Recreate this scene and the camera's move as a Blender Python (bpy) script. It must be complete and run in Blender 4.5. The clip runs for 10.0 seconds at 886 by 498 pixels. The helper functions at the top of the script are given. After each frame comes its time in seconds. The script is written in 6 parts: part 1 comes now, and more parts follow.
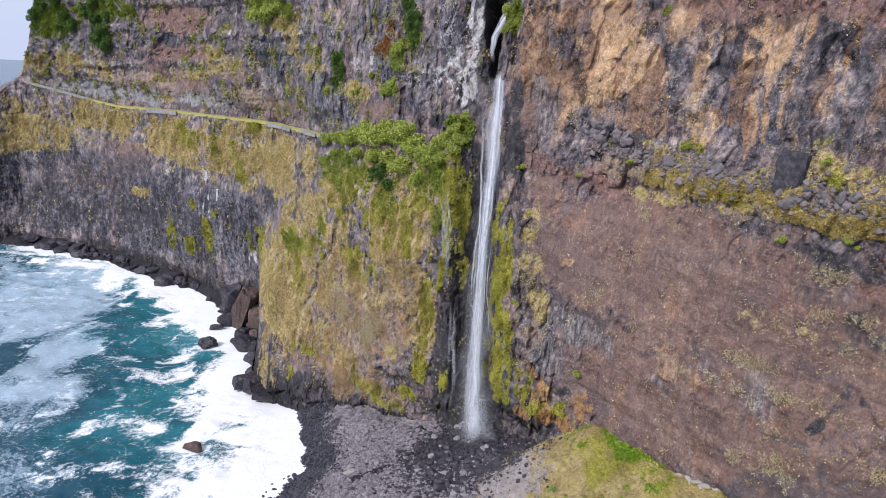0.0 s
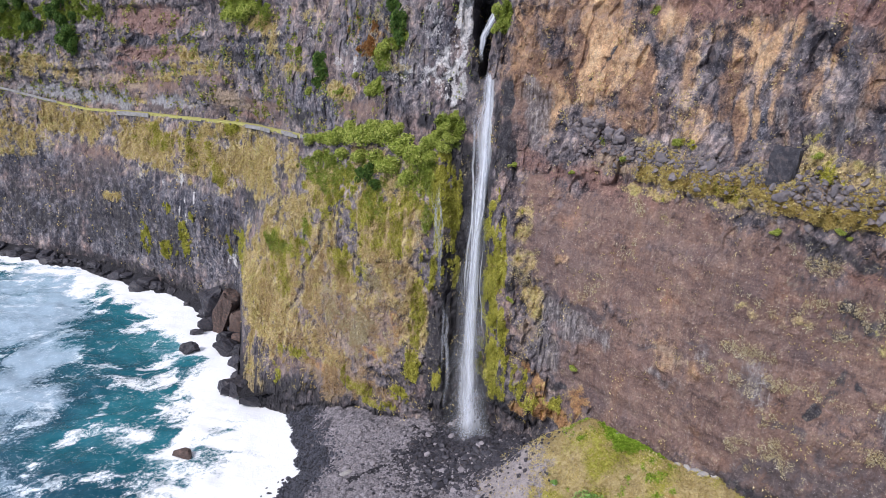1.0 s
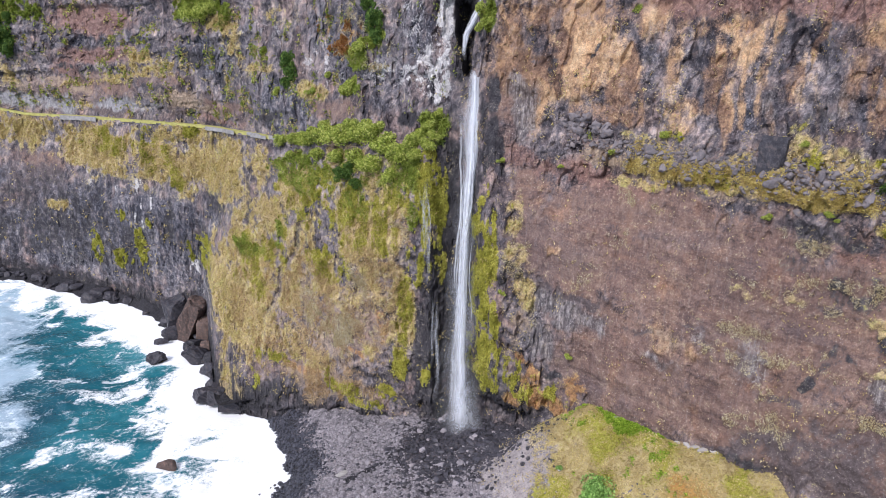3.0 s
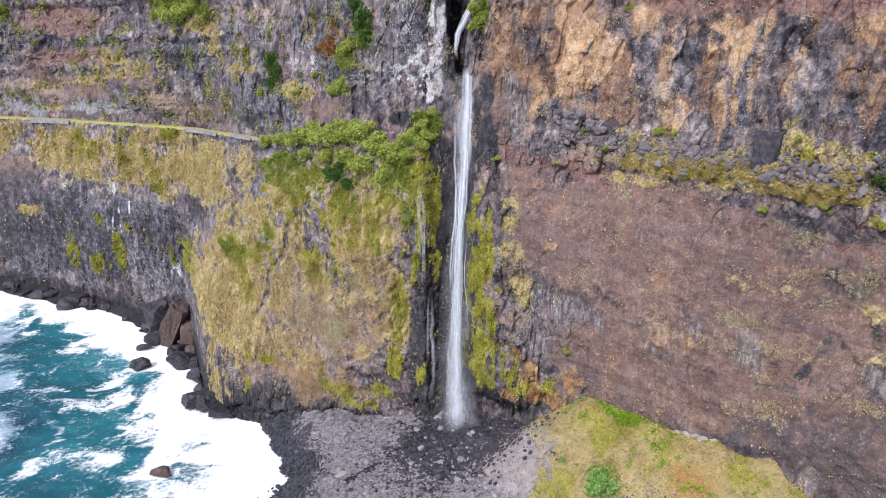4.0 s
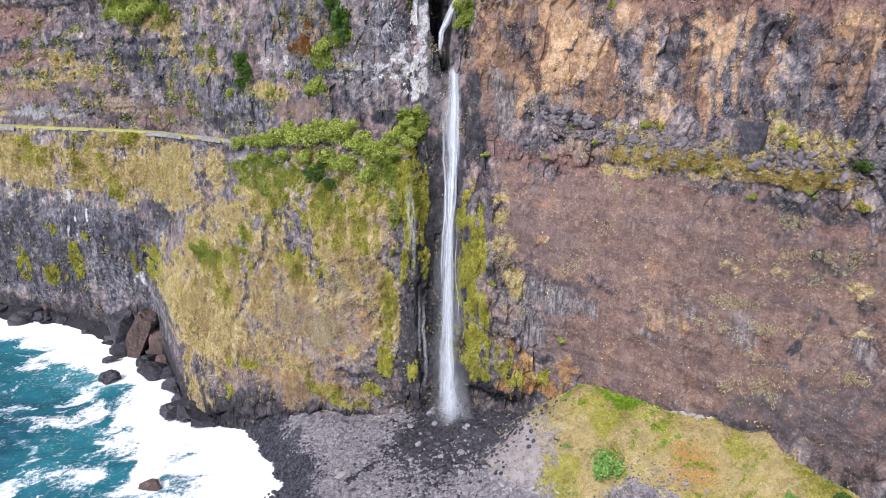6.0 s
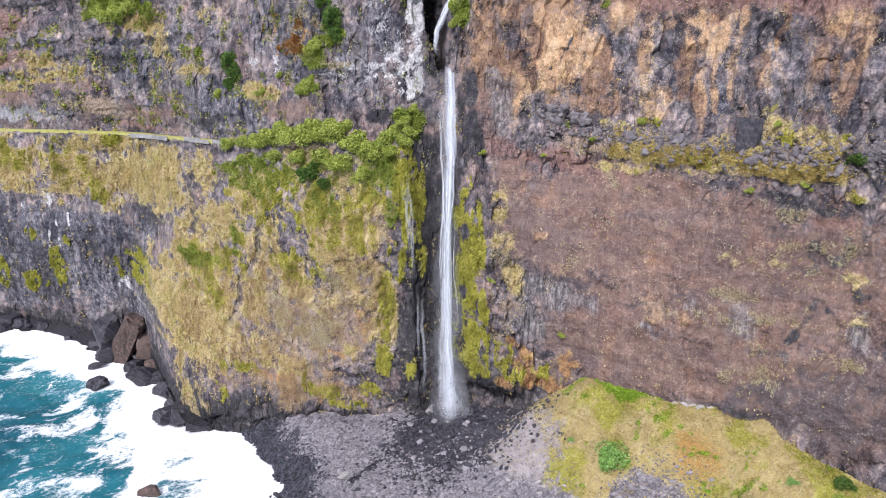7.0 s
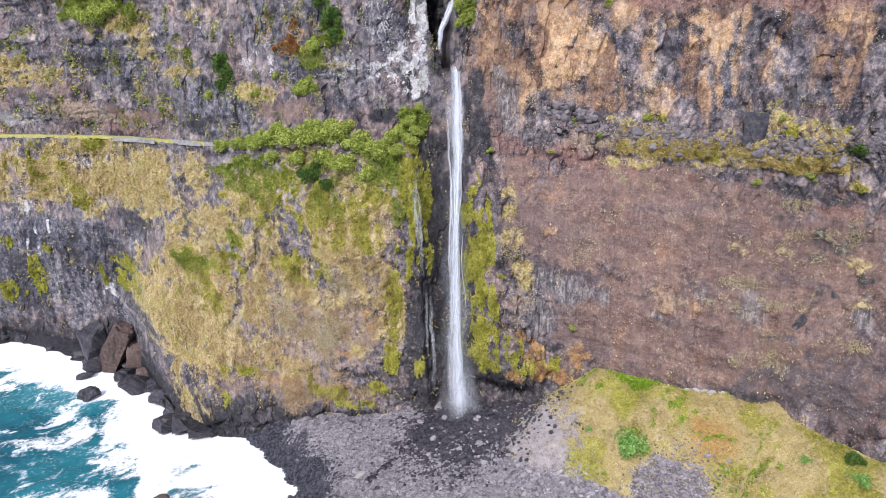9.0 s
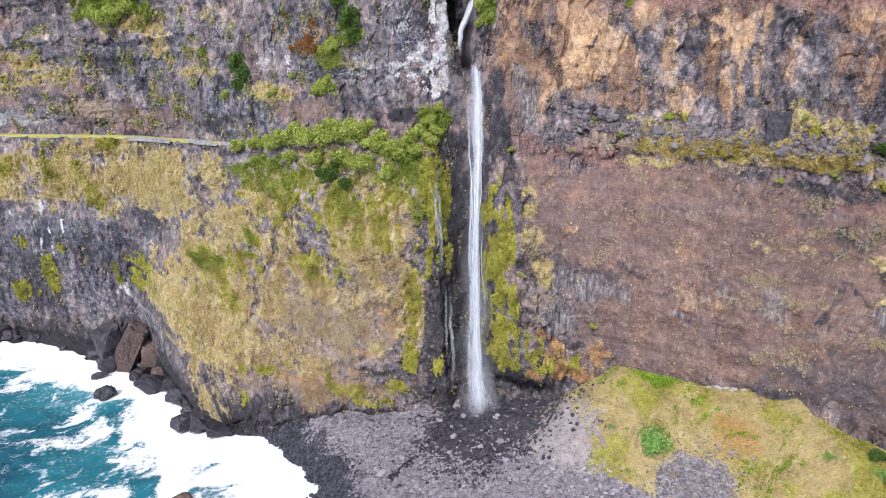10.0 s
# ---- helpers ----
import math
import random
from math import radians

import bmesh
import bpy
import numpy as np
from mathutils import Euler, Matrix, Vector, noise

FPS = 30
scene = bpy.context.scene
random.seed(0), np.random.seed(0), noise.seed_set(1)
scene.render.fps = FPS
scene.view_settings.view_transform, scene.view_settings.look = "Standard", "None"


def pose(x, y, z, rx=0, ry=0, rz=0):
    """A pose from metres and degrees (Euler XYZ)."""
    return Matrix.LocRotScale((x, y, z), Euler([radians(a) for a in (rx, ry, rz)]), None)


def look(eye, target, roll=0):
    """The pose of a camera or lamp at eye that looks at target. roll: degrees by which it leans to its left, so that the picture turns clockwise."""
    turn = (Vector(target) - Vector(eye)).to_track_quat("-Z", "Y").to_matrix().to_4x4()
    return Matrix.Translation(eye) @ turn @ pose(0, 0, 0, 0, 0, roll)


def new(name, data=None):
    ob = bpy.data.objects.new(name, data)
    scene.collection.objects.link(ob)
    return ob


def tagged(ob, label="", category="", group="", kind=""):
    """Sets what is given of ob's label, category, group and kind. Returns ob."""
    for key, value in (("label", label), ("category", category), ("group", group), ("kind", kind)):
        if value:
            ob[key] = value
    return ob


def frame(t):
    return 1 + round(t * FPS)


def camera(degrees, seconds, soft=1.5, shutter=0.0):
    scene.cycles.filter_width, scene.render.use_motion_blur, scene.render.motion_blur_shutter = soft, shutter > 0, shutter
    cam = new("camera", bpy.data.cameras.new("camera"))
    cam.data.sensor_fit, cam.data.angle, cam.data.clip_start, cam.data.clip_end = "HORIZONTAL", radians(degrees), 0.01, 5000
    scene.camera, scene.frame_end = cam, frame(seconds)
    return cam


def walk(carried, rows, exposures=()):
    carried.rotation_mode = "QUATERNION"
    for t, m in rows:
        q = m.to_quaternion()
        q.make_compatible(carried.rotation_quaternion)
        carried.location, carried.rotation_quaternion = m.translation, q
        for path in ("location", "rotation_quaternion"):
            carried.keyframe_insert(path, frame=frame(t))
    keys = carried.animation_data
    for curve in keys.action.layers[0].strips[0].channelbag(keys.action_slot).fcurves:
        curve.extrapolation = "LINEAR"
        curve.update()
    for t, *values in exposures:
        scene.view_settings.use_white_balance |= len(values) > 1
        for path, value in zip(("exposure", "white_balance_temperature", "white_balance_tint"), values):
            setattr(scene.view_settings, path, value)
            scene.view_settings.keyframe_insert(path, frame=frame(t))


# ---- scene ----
cam = camera(65.3, 10.0, soft=0.8)
METRES, EYE, TILT, LEAN, TURN = 42.0, 63.5, 0.0, 0.0, 7.5
ROWS = [
    (0.0, 0.0, 0.0, 0.0, 0.56, -14.77, -2.12),
    (0.5, -0.0477, -0.0058, -0.0014, -0.94, -14.71, -1.97),
    (1.0, -0.0994, -0.0106, -0.0036, -2.51, -14.68, -1.82),
    (1.5, -0.1482, -0.0147, -0.0074, -3.93, -14.6, -1.72),
    (2.0, -0.2013, -0.0174, -0.0103, -5.45, -14.55, -1.57),
    (2.5, -0.2499, -0.0185, -0.0143, -6.85, -14.5, -1.45),
    (4.0, -0.4052, -0.0142, -0.0231, -11.21, -14.42, -0.97),
    (4.5, -0.4542, -0.0101, -0.0244, -12.58, -14.42, -0.8),
    (5.0, -0.507, -0.0046, -0.0272, -14.07, -14.4, -0.64),
    (5.5, -0.5554, 0.0018, -0.0301, -15.43, -14.37, -0.49),
    (7.0, -0.7077, 0.0293, -0.0317, -19.42, -14.46, 0.02),
    (7.5, -0.7552, 0.0401, -0.0323, -20.46, -14.46, 0.15),
    (8.0, -0.8067, 0.0528, -0.0328, -21.55, -14.48, 0.28),
    (8.5, -0.8535, 0.0655, -0.0331, -22.49, -14.48, 0.39),
    (9.0, -0.9038, 0.0804, -0.0325, -23.4, -14.51, 0.5),
    (9.5, -0.949, 0.0945, -0.031, -23.56, -14.56, 0.57),
    (10.0, -0.9846, 0.1041, -0.0328, -23.59, -14.53, 0.53),
]
walk(cam, [(t, pose(0, 0, EYE, TILT, LEAN, TURN) @ pose(METRES * x, METRES * y, METRES * z, 90 + pitch, roll, yaw)) for t, x, y, z, yaw, pitch, roll in ROWS],
     [(0.0, 0.18), (2.5, 0.31), (5.0, 0.48), (7.5, 0.55), (10.0, 0.55)])

# ---- sky and sun: a bright overcast day over the sea ----
SUN_UP, SUN_TURN = 40.0, 212.0   # degrees: height, and bearing clockwise from +y
world = bpy.data.worlds.new("overcast_sky")
scene.world = world
world.use_nodes = True
wt = world.node_tree
wt.nodes.clear()
sky = wt.nodes.new("ShaderNodeTexSky")
sky.sky_type, sky.sun_disc = "NISHITA", False
sky.sun_elevation, sky.sun_rotation = radians(SUN_UP), radians(SUN_TURN)
sky.dust_density, sky.air_density = 4.0, 1.0
veil = wt.nodes.new("ShaderNodeMix")
veil.data_type = "RGBA"
veil.inputs[0].default_value = 0.8
veil.inputs[7].default_value = (7.6, 8.6, 11.6, 1)
wback = wt.nodes.new("ShaderNodeBackground")
wback.inputs[1].default_value = 0.086
wout = wt.nodes.new("ShaderNodeOutputWorld")
wt.links.new(sky.outputs[0], veil.inputs[6])
wt.links.new(veil.outputs[2], wback.inputs[0])
wt.links.new(wback.outputs[0], wout.inputs[0])

sun = new("sun", bpy.data.lights.new("sun", "SUN"))
sun.data.energy, sun.data.angle, sun.data.color = 2.6, radians(8), (1.0, 0.962, 1.0)
su, st = radians(SUN_UP), radians(SUN_TURN)
sun.matrix_world = look((0, 0, 300), (-math.sin(st) * math.cos(su) * 100, -math.cos(st) * math.cos(su) * 100, 300 - 100 * math.sin(su)))


# ---- noise on arrays ----
def rnd(ix, iy, seed):
    """A hash of whole numbers to 0..1."""
    h = (ix.astype(np.int64) * 374761393 + iy.astype(np.int64) * 668265263 + seed * 1274126177) & 0xFFFFFFFF
    h = ((h ^ (h >> 13)) * 1103515245) & 0xFFFFFFFF
    h = ((h ^ (h >> 16)) * 2654435761) & 0xFFFFFFFF
    return ((h ^ (h >> 15)) & 0xFFFFFF) / float(0x1000000)


def vnoise(x, y, seed=0):
    ix, iy = np.floor(x), np.floor(y)
    fx, fy = x - ix, y - iy
    fx, fy = fx * fx * fx * (fx * (fx * 6 - 15) + 10), fy * fy * fy * (fy * (fy * 6 - 15) + 10)
    a, b = rnd(ix, iy, seed), rnd(ix + 1, iy, seed)
    c, d = rnd(ix, iy + 1, seed), rnd(ix + 1, iy + 1, seed)
    return (a + (b - a) * fx) * (1 - fy) + (c + (d - c) * fx) * fy


def fbm(x, y, seed=0, octaves=4, gain=0.5):
    """Layered noise, 0..1, mean 0.5."""
    total, amp, top = 0.0, 1.0, 0.0
    for k in range(octaves):
        ang = 0.6 * k
        xr, yr = x * math.cos(ang) - y * math.sin(ang), x * math.sin(ang) + y * math.cos(ang)
        total = total + amp * vnoise(xr * 2.03 ** k + 17.3 * k, yr * 2.03 ** k + 5.1 * k, seed + 31 * k)
        top += amp
        amp *= gain
    return total / top


def facets(x, y, seed=0, soft=.22):
    """Tilted plates: each cell has its own height, slope and tone. Returns relief -1..1, the nearness of a joint and the tone, 0..1."""
    ix, iy = np.floor(x), np.floor(y)
    best, second, relief, other, tone = np.full(x.shape, 9.0), np.full(x.shape, 9.0), np.zeros(x.shape), np.zeros(x.shape), np.zeros(x.shape)
    for i in (-1, 0, 1):
        for j in (-1, 0, 1):
            cx, cy = ix + i, iy + j
            px, py = cx + rnd(cx, cy, seed), cy + rnd(cx, cy, seed + 1)
            dx, dy = x - px, y - py
            d = dx * dx + dy * dy
            h = (rnd(cx, cy, seed + 2) - 0.5) * 1.2 + dx * (rnd(cx, cy, seed + 3) - 0.5) * 1.6 + dy * (rnd(cx, cy, seed + 4) - 0.5) * 1.6
            near, next_near = d < best, d < second
            other = np.where(near, relief, np.where(next_near, h, other))
            second = np.where(near, best, np.minimum(second, d))
            relief = np.where(near, h, relief)
            tone = np.where(near, rnd(cx, cy, seed + 5), tone)
            best = np.where(near, d, best)
    gap = np.sqrt(second) - np.sqrt(best)
    w = .5 + .5 * ramp(gap, 0, soft)
    return relief * w + other * (1 - w), np.clip(1 - gap * 5, 0, 1), tone


def ramp(x, a, b):
    t = np.clip((x - a) / (b - a), 0, 1)
    return t * t * (3 - 2 * t)


def sheet(name, X, Y, Z, material, attrs=None, smooth=True, keep=None):
    """One mesh from a grid of points; attrs: colour layers of the same size."""
    n, m = X.shape
    me = bpy.data.meshes.new(name)
    me.vertices.add(n * m)
    me.vertices.foreach_set("co", np.stack([X, Y, Z], -1).astype(np.float32).ravel())
    k = np.arange(n * m).reshape(n, m)
    q = np.stack([k[:-1, :-1], k[:-1, 1:], k[1:, 1:], k[1:, :-1]], -1).reshape(-1, 4)
    if keep is not None:
        q = q[keep.ravel()]
    fill_faces(me, q)
    for key, layers in (attrs or {}).items():
        at = me.attributes.new(key, "FLOAT_COLOR", "POINT")
        at.data.foreach_set("color", np.stack(layers, -1).astype(np.float32).ravel())
    me.polygons.foreach_set("use_smooth", np.full(len(q), smooth))
    me.materials.append(material)
    me.update()
    return new(name, me)


def fill_faces(me, faces):
    n, c = faces.shape
    me.loops.add(n * c)
    me.loops.foreach_set("vertex_index", faces.astype(np.int32).ravel())
    me.polygons.add(n)
    me.polygons.foreach_set("loop_start", np.arange(0, n * c, c, dtype=np.int32))


def soup(name, verts, faces, material, smooth=False):
    """One mesh from many small pieces."""
    me = bpy.data.meshes.new(name)
    me.vertices.add(len(verts))
    me.vertices.foreach_set("co", np.asarray(verts, np.float32).ravel())
    fill_faces(me, np.asarray(faces))
    me.polygons.foreach_set("use_smooth", np.full(len(faces), smooth))
    me.materials.append(material)
    me.update()
    return me


# ---- materials ----
class Nodes:
    """A short way to write node trees."""

    def __init__(self, name):
        self.mat = bpy.data.materials.new(name)
        self.mat.use_nodes = True
        self.tree = self.mat.node_tree
        self.tree.nodes.clear()
        self.out = self.tree.nodes.new("ShaderNodeOutputMaterial")

    def add(self, kind, **sets):
        n = self.tree.nodes.new(kind)
        for k, v in sets.items():
            n.inputs[k.replace("_", " ")].default_value = v
        return n

    def link(self, a, b):
        self.tree.links.new(a, b)

    def where(self, stretch=(1, 1, 1)):
        co = self.add("ShaderNodeNewGeometry")
        mp = self.add("ShaderNodeMapping")
        mp.inputs["Scale"].default_value = stretch
        self.link(co.outputs["Position"], mp.inputs["Vector"])
        return mp.outputs[0]

    def noise(self, scale, detail=4.0, rough=0.6, stretch=(1, 1, 1)):
        n = self.add("ShaderNodeTexNoise", Scale=scale, Detail=detail, Roughness=rough)
        self.link(self.where(stretch), n.inputs["Vector"])
        return n.outputs["Fac"]

    def cells(self, scale, feature="F1", stretch=(1, 1, 1)):
        n = self.add("ShaderNodeTexVoronoi", Scale=scale)
        n.feature = feature
        self.link(self.where(stretch), n.inputs["Vector"])
        return n

    def math(self, op, a, b=0.0, clamp=False):
        n = self.add("ShaderNodeMath")
        n.operation, n.use_clamp = op, clamp
        for slot, v in ((0, a), (1, b)):
            if isinstance(v, (int, float)):
                n.inputs[slot].default_value = v
            else:
                self.link(v, n.inputs[slot])
        return n.outputs[0]

    def span(self, v, a, b, lo=0.0, hi=1.0):
        n = self.add("ShaderNodeMapRange")
        n.interpolation_type = "SMOOTHSTEP"
        self.link(v, n.inputs[0])
        for slot, val in zip((1, 2, 3, 4), (a, b, lo, hi)):
            n.inputs[slot].default_value = val
        return n.outputs[0]

    def ramp(self, v, *stops):
        n = self.add("ShaderNodeValToRGB")
        e = n.color_ramp.elements
        while len(e) < len(stops):
            e.new(0.5)
        for el, (p, c) in zip(e, stops):
            el.position, el.color = p, (*c, 1)
        self.link(v, n.inputs[0])
        return n.outputs[0]

    def mix(self, fac, a, b, blend="MIX"):
        n = self.add("ShaderNodeMix")
        n.data_type, n.blend_type = "RGBA", blend
        for slot, v in ((0, fac), (6, a), (7, b)):
            if isinstance(v, (int, float)):
                n.inputs[slot].default_value = v
            elif isinstance(v, tuple):
                n.inputs[slot].default_value = (*v, 1)
            else:
                self.link(v, n.inputs[slot])
        return n.outputs[2]

    def attr(self, name):
        n = self.add("ShaderNodeAttribute")
        n.attribute_name = name
        sep = self.add("ShaderNodeSeparateColor")
        self.link(n.outputs["Color"], sep.inputs[0])
        return sep.outputs[0], sep.outputs[1], sep.outputs[2], n.outputs["Alpha"]

    def finish(self, colour, rough=0.9, bump=None, strength=0.6, distance=0.1, specular=0.3):
        p = self.add("ShaderNodeBsdfPrincipled")
        for key, v in (("Base Color", colour), ("Roughness", rough), ("Specular IOR Level", specular)):
            if isinstance(v, (int, float)):
                p.inputs[key].default_value = v
            elif isinstance(v, tuple):
                p.inputs[key].default_value = (*v, 1)
            else:
                self.link(v, p.inputs[key])
        if bump is not None:
            b = self.add("ShaderNodeBump", Strength=strength, Distance=distance)
            self.link(bump, b.inputs["Height"])
            self.link(b.outputs[0], p.inputs["Normal"])
        self.link(p.outputs[0], self.out.inputs[0])
        self.shader = p
        return self.mat


def cover(n, mask, grain, sharp=0.22):
    """A mask with an edge broken up by the grain."""
    return n.span(n.math("ADD", mask, n.math("MULTIPLY", n.math("SUBTRACT", grain, 0.5), 1.1)), 0.5 - sharp, 0.5 + sharp)


def cliff_material():
    n = Nodes("volcanic_cliff")
    ochre, tuff, dark, pale = n.attr("stone")
    dry, moss, lush, rust = n.attr("growth")
    soil, speck, wet, red = n.attr("patch")
    column, slate, bed, cut = n.attr("band")
    plate, chip, flake, _ = n.attr("facet")
    scrap = n.add("ShaderNodeSeparateColor")
    n.link(n.cells(2.3, stretch=(1, 1, .7)).outputs["Color"], scrap.inputs[0])
    crumb = n.add("ShaderNodeSeparateColor")
    n.link(n.cells(5.0).outputs["Color"], crumb.inputs[0])
    plates = n.math("ADD", n.math("ADD", n.math("MULTIPLY", plate, .28), n.math("MULTIPLY", chip, .34)), n.math("ADD", n.math("MULTIPLY", flake, .2), n.math("MULTIPLY", scrap.outputs[0], .18)))
    plates = n.math("ADD", n.math("MULTIPLY", n.math("SUBTRACT", plates, .5), 1.7), .5, True)
    broken = n.mix(plates, (.36, .37, .43), (1.55, 1.5, 1.46))
    grit = n.mix(crumb.outputs[0], (.72, .73, .76), (1.3, 1.27, 1.24))
    big, mid, fine, tiny = n.noise(0.16, 5), n.noise(0.8, 6, 0.65), n.noise(3.6, 5, 0.7), n.noise(11.0, 4, 0.7)
    streak = n.noise(0.7, 6, 0.7, (1, 1, 0.12))
    broad = n.noise(0.3, 7, 0.66, (1, 1, 0.2))
    stripe = n.noise(2.6, 5, 0.7, (1, 1, 0.07))
    grain = n.math("ADD", n.math("MULTIPLY", mid, 0.4), n.math("ADD", n.math("MULTIPLY", fine, 0.36), n.math("MULTIPLY", tiny, 0.24)))
    grain = n.math("ADD", n.math("MULTIPLY", n.math("SUBTRACT", grain, 0.5), 2.7), 0.5)
    hue, hue2 = n.noise(0.33, 7, 0.68), n.noise(0.21, 7, 0.7, (1, 1, 0.5))
    drip = n.math("ADD", n.math("MULTIPLY", streak, 0.4), n.math("MULTIPLY", grain, 0.6))
    drip = n.math("ADD", n.math("MULTIPLY", n.math("SUBTRACT", drip, 0.5), 1.8), 0.5)
    stone = n.math("ADD", n.math("MULTIPLY", n.math("SUBTRACT", n.math("ADD", n.math("MULTIPLY", hue, 0.62), n.math("ADD", n.math("MULTIPLY", broad, 0.26), n.math("MULTIPLY", streak, 0.12))), 0.5), 2.4), n.math("ADD", n.math("MULTIPLY", grain, 0.6), 0.2))
    fleck = n.math("ADD", n.math("MULTIPLY", n.math("SUBTRACT", n.math("ADD", n.math("MULTIPLY", fine, 0.6), n.math("MULTIPLY", tiny, 0.4)), 0.5), 3.4), 0.5)
    basalt = n.ramp(stone, (0.2, (0.032, 0.03, 0.036)), (0.4, (0.105, 0.097, 0.108)), (0.58, (0.21, 0.19, 0.196)), (0.8, (0.35, 0.322, 0.32)))
    basalt = n.mix(n.span(big, 0.47, 0.62, 0, 0.9), basalt, n.mix(1.0, basalt, (1.04, 0.88, 0.8), "MULTIPLY"))
    basalt = n.mix(n.span(hue, 0.5, 0.62, 0, 0.75), basalt, n.mix(1.0, basalt, (1.1, 0.96, 0.86), "MULTIPLY"))
    basalt = n.mix(n.span(hue2, 0.42, 0.3, 0, 0.8), basalt, n.mix(1.0, basalt, (0.62, 0.66, 0.78), "MULTIPLY"))
    brown = n.ramp(n.math("ADD", n.math("MULTIPLY", grain, .6), n.math("MULTIPLY", broad, .4)), (0.2, (0.098, 0.064, 0.054)), (0.45, (0.195, 0.126, 0.102)), (0.62, (0.262, 0.176, 0.143)), (0.85, (0.385, 0.278, 0.228)))
    brown = n.mix(n.span(stripe, 0.52, 0.7, 0, 0.35), brown, (0.30, 0.25, 0.23))
    brown = n.mix(n.span(stripe, 0.46, 0.34, 0, 0.35), brown, (0.10, 0.078, 0.075))
    brown = n.mix(n.span(big, 0.4, 0.62, 0, 0.55), brown, n.mix(1.0, brown, (0.74, 0.72, 0.78), "MULTIPLY"))
    brown = n.mix(n.span(hue, 0.42, 0.3, 0, 0.4), brown, n.mix(1.0, brown, (0.6, 0.59, 0.66), "MULTIPLY"))
    brown = n.mix(n.span(hue2, 0.53, 0.66, 0, 0.6), brown, n.mix(1.0, brown, (1.3, 1.12, 0.92), "MULTIPLY"))
    level = n.noise(0.55, 6, 0.68, (0.22, 0.22, 1.5))
    brown = n.mix(n.span(level, 0.48, 0.36, 0, 0.45), brown, n.mix(1.0, brown, (0.55, 0.58, 0.68), "MULTIPLY"))
    brown = n.mix(n.span(level, 0.54, 0.66, 0, 0.5), brown, n.mix(1.0, brown, (1.32, 1.2, 1.08), "MULTIPLY"))
    ash = n.noise(0.1, 5, 0.6, (.5, .5, 1.2))
    brown = n.mix(n.span(ash, 0.5, 0.62, 0, 0.7), brown, n.mix(1.0, brown, (0.82, 0.9, 1.02), "MULTIPLY"))
    blue = n.ramp(n.math("ADD", n.math("MULTIPLY", grain, 0.55), n.math("ADD", n.math("MULTIPLY", streak, 0.25), n.math("MULTIPLY", level, 0.2))),
                  (0.38, (0.017, 0.0175, 0.024)), (0.48, (0.076, 0.077, 0.094)), (0.58, (0.178, 0.176, 0.198)), (0.74, (0.44, 0.43, 0.44)))
    blue = n.mix(n.span(hue, 0.5, 0.64, 0, 0.6), blue, n.mix(1.0, blue, (1.15, 0.95, 0.84), "MULTIPLY"))
    blue = n.mix(n.span(hue2, 0.46, 0.34, 0, 0.85), blue, n.mix(1.0, blue, (0.5, 0.52, 0.58), "MULTIPLY"))
    blue = n.mix(n.span(broad, 0.54, 0.62, 0, 0.5), blue, n.mix(1.0, blue, (1.3, 1.1, 0.95), "MULTIPLY"))
    blue = n.mix(n.math("MULTIPLY", n.span(fleck, 0.56, 0.7, 0, 0.9), n.math("MULTIPLY", n.span(scrap.outputs[1], .5, .75), n.span(pale, .03, .3))), blue, (0.58, 0.57, 0.57))
    basalt = n.mix(cover(n, slate, grain, 0.3), basalt, blue)
    basalt = n.mix(1.0, basalt, broken, "MULTIPLY")
    brown = n.mix(.4, brown, n.mix(1.0, brown, grit, "MULTIPLY"))
    slabs = n.math("ADD", n.math("MULTIPLY", drip, .5), n.math("ADD", n.math("MULTIPLY", plate, .3), n.math("MULTIPLY", chip, .2)))
    gold = n.ramp(slabs, (0.22, (0.14, 0.085, 0.066)), (0.4, (0.285, 0.175, 0.115)), (0.56, (0.43, 0.275, 0.155)), (0.8, (0.55, 0.405, 0.255)))
    gold = n.mix(n.span(hue, 0.52, 0.66, 0, 0.7), gold, (0.30, 0.225, 0.19))
    gold = n.mix(n.span(hue2, 0.44, 0.3, 0, 0.8), gold, (0.17, 0.15, 0.15))
    gold = n.mix(.45, gold, n.mix(1.0, gold, broken, "MULTIPLY"))
    colour = n.mix(cover(n, tuff, grain, 0.34), basalt, brown)
    colour = n.mix(cover(n, ochre, drip, 0.42), colour, gold)
    columns = n.ramp(n.math("ADD", n.math("MULTIPLY", stripe, 0.75), n.math("MULTIPLY", grain, 0.25)), (0.36, (0.045, 0.042, 0.048)), (0.5, (0.15, 0.135, 0.138)), (0.66, (0.40, 0.37, 0.36)))
    colour = n.mix(n.math("MULTIPLY", cover(n, column, grain, 0.4), 0.85), colour, columns)
    colour = n.mix(cover(n, bed, grain, 0.3), colour, n.ramp(grain, (0.2, (0.05, 0.04, 0.042)), (0.8, (0.17, 0.135, 0.135))))
    colour = n.mix(n.math("MULTIPLY", cover(n, red, grain, 0.4), 0.8), colour, n.ramp(grain, (0.2, (0.13, 0.07, 0.06)), (0.8, (0.34, 0.20, 0.165))))
    colour = n.mix(cover(n, pale, fleck, 0.2), colour, n.ramp(grain, (0.2, (0.30, 0.29, 0.29)), (0.75, (0.66, 0.64, 0.63))))
    # dark: black wet rock, and also shade painted into the recesses
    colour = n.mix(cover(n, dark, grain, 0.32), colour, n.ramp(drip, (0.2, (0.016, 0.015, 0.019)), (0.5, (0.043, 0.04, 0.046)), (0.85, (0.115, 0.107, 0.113))))
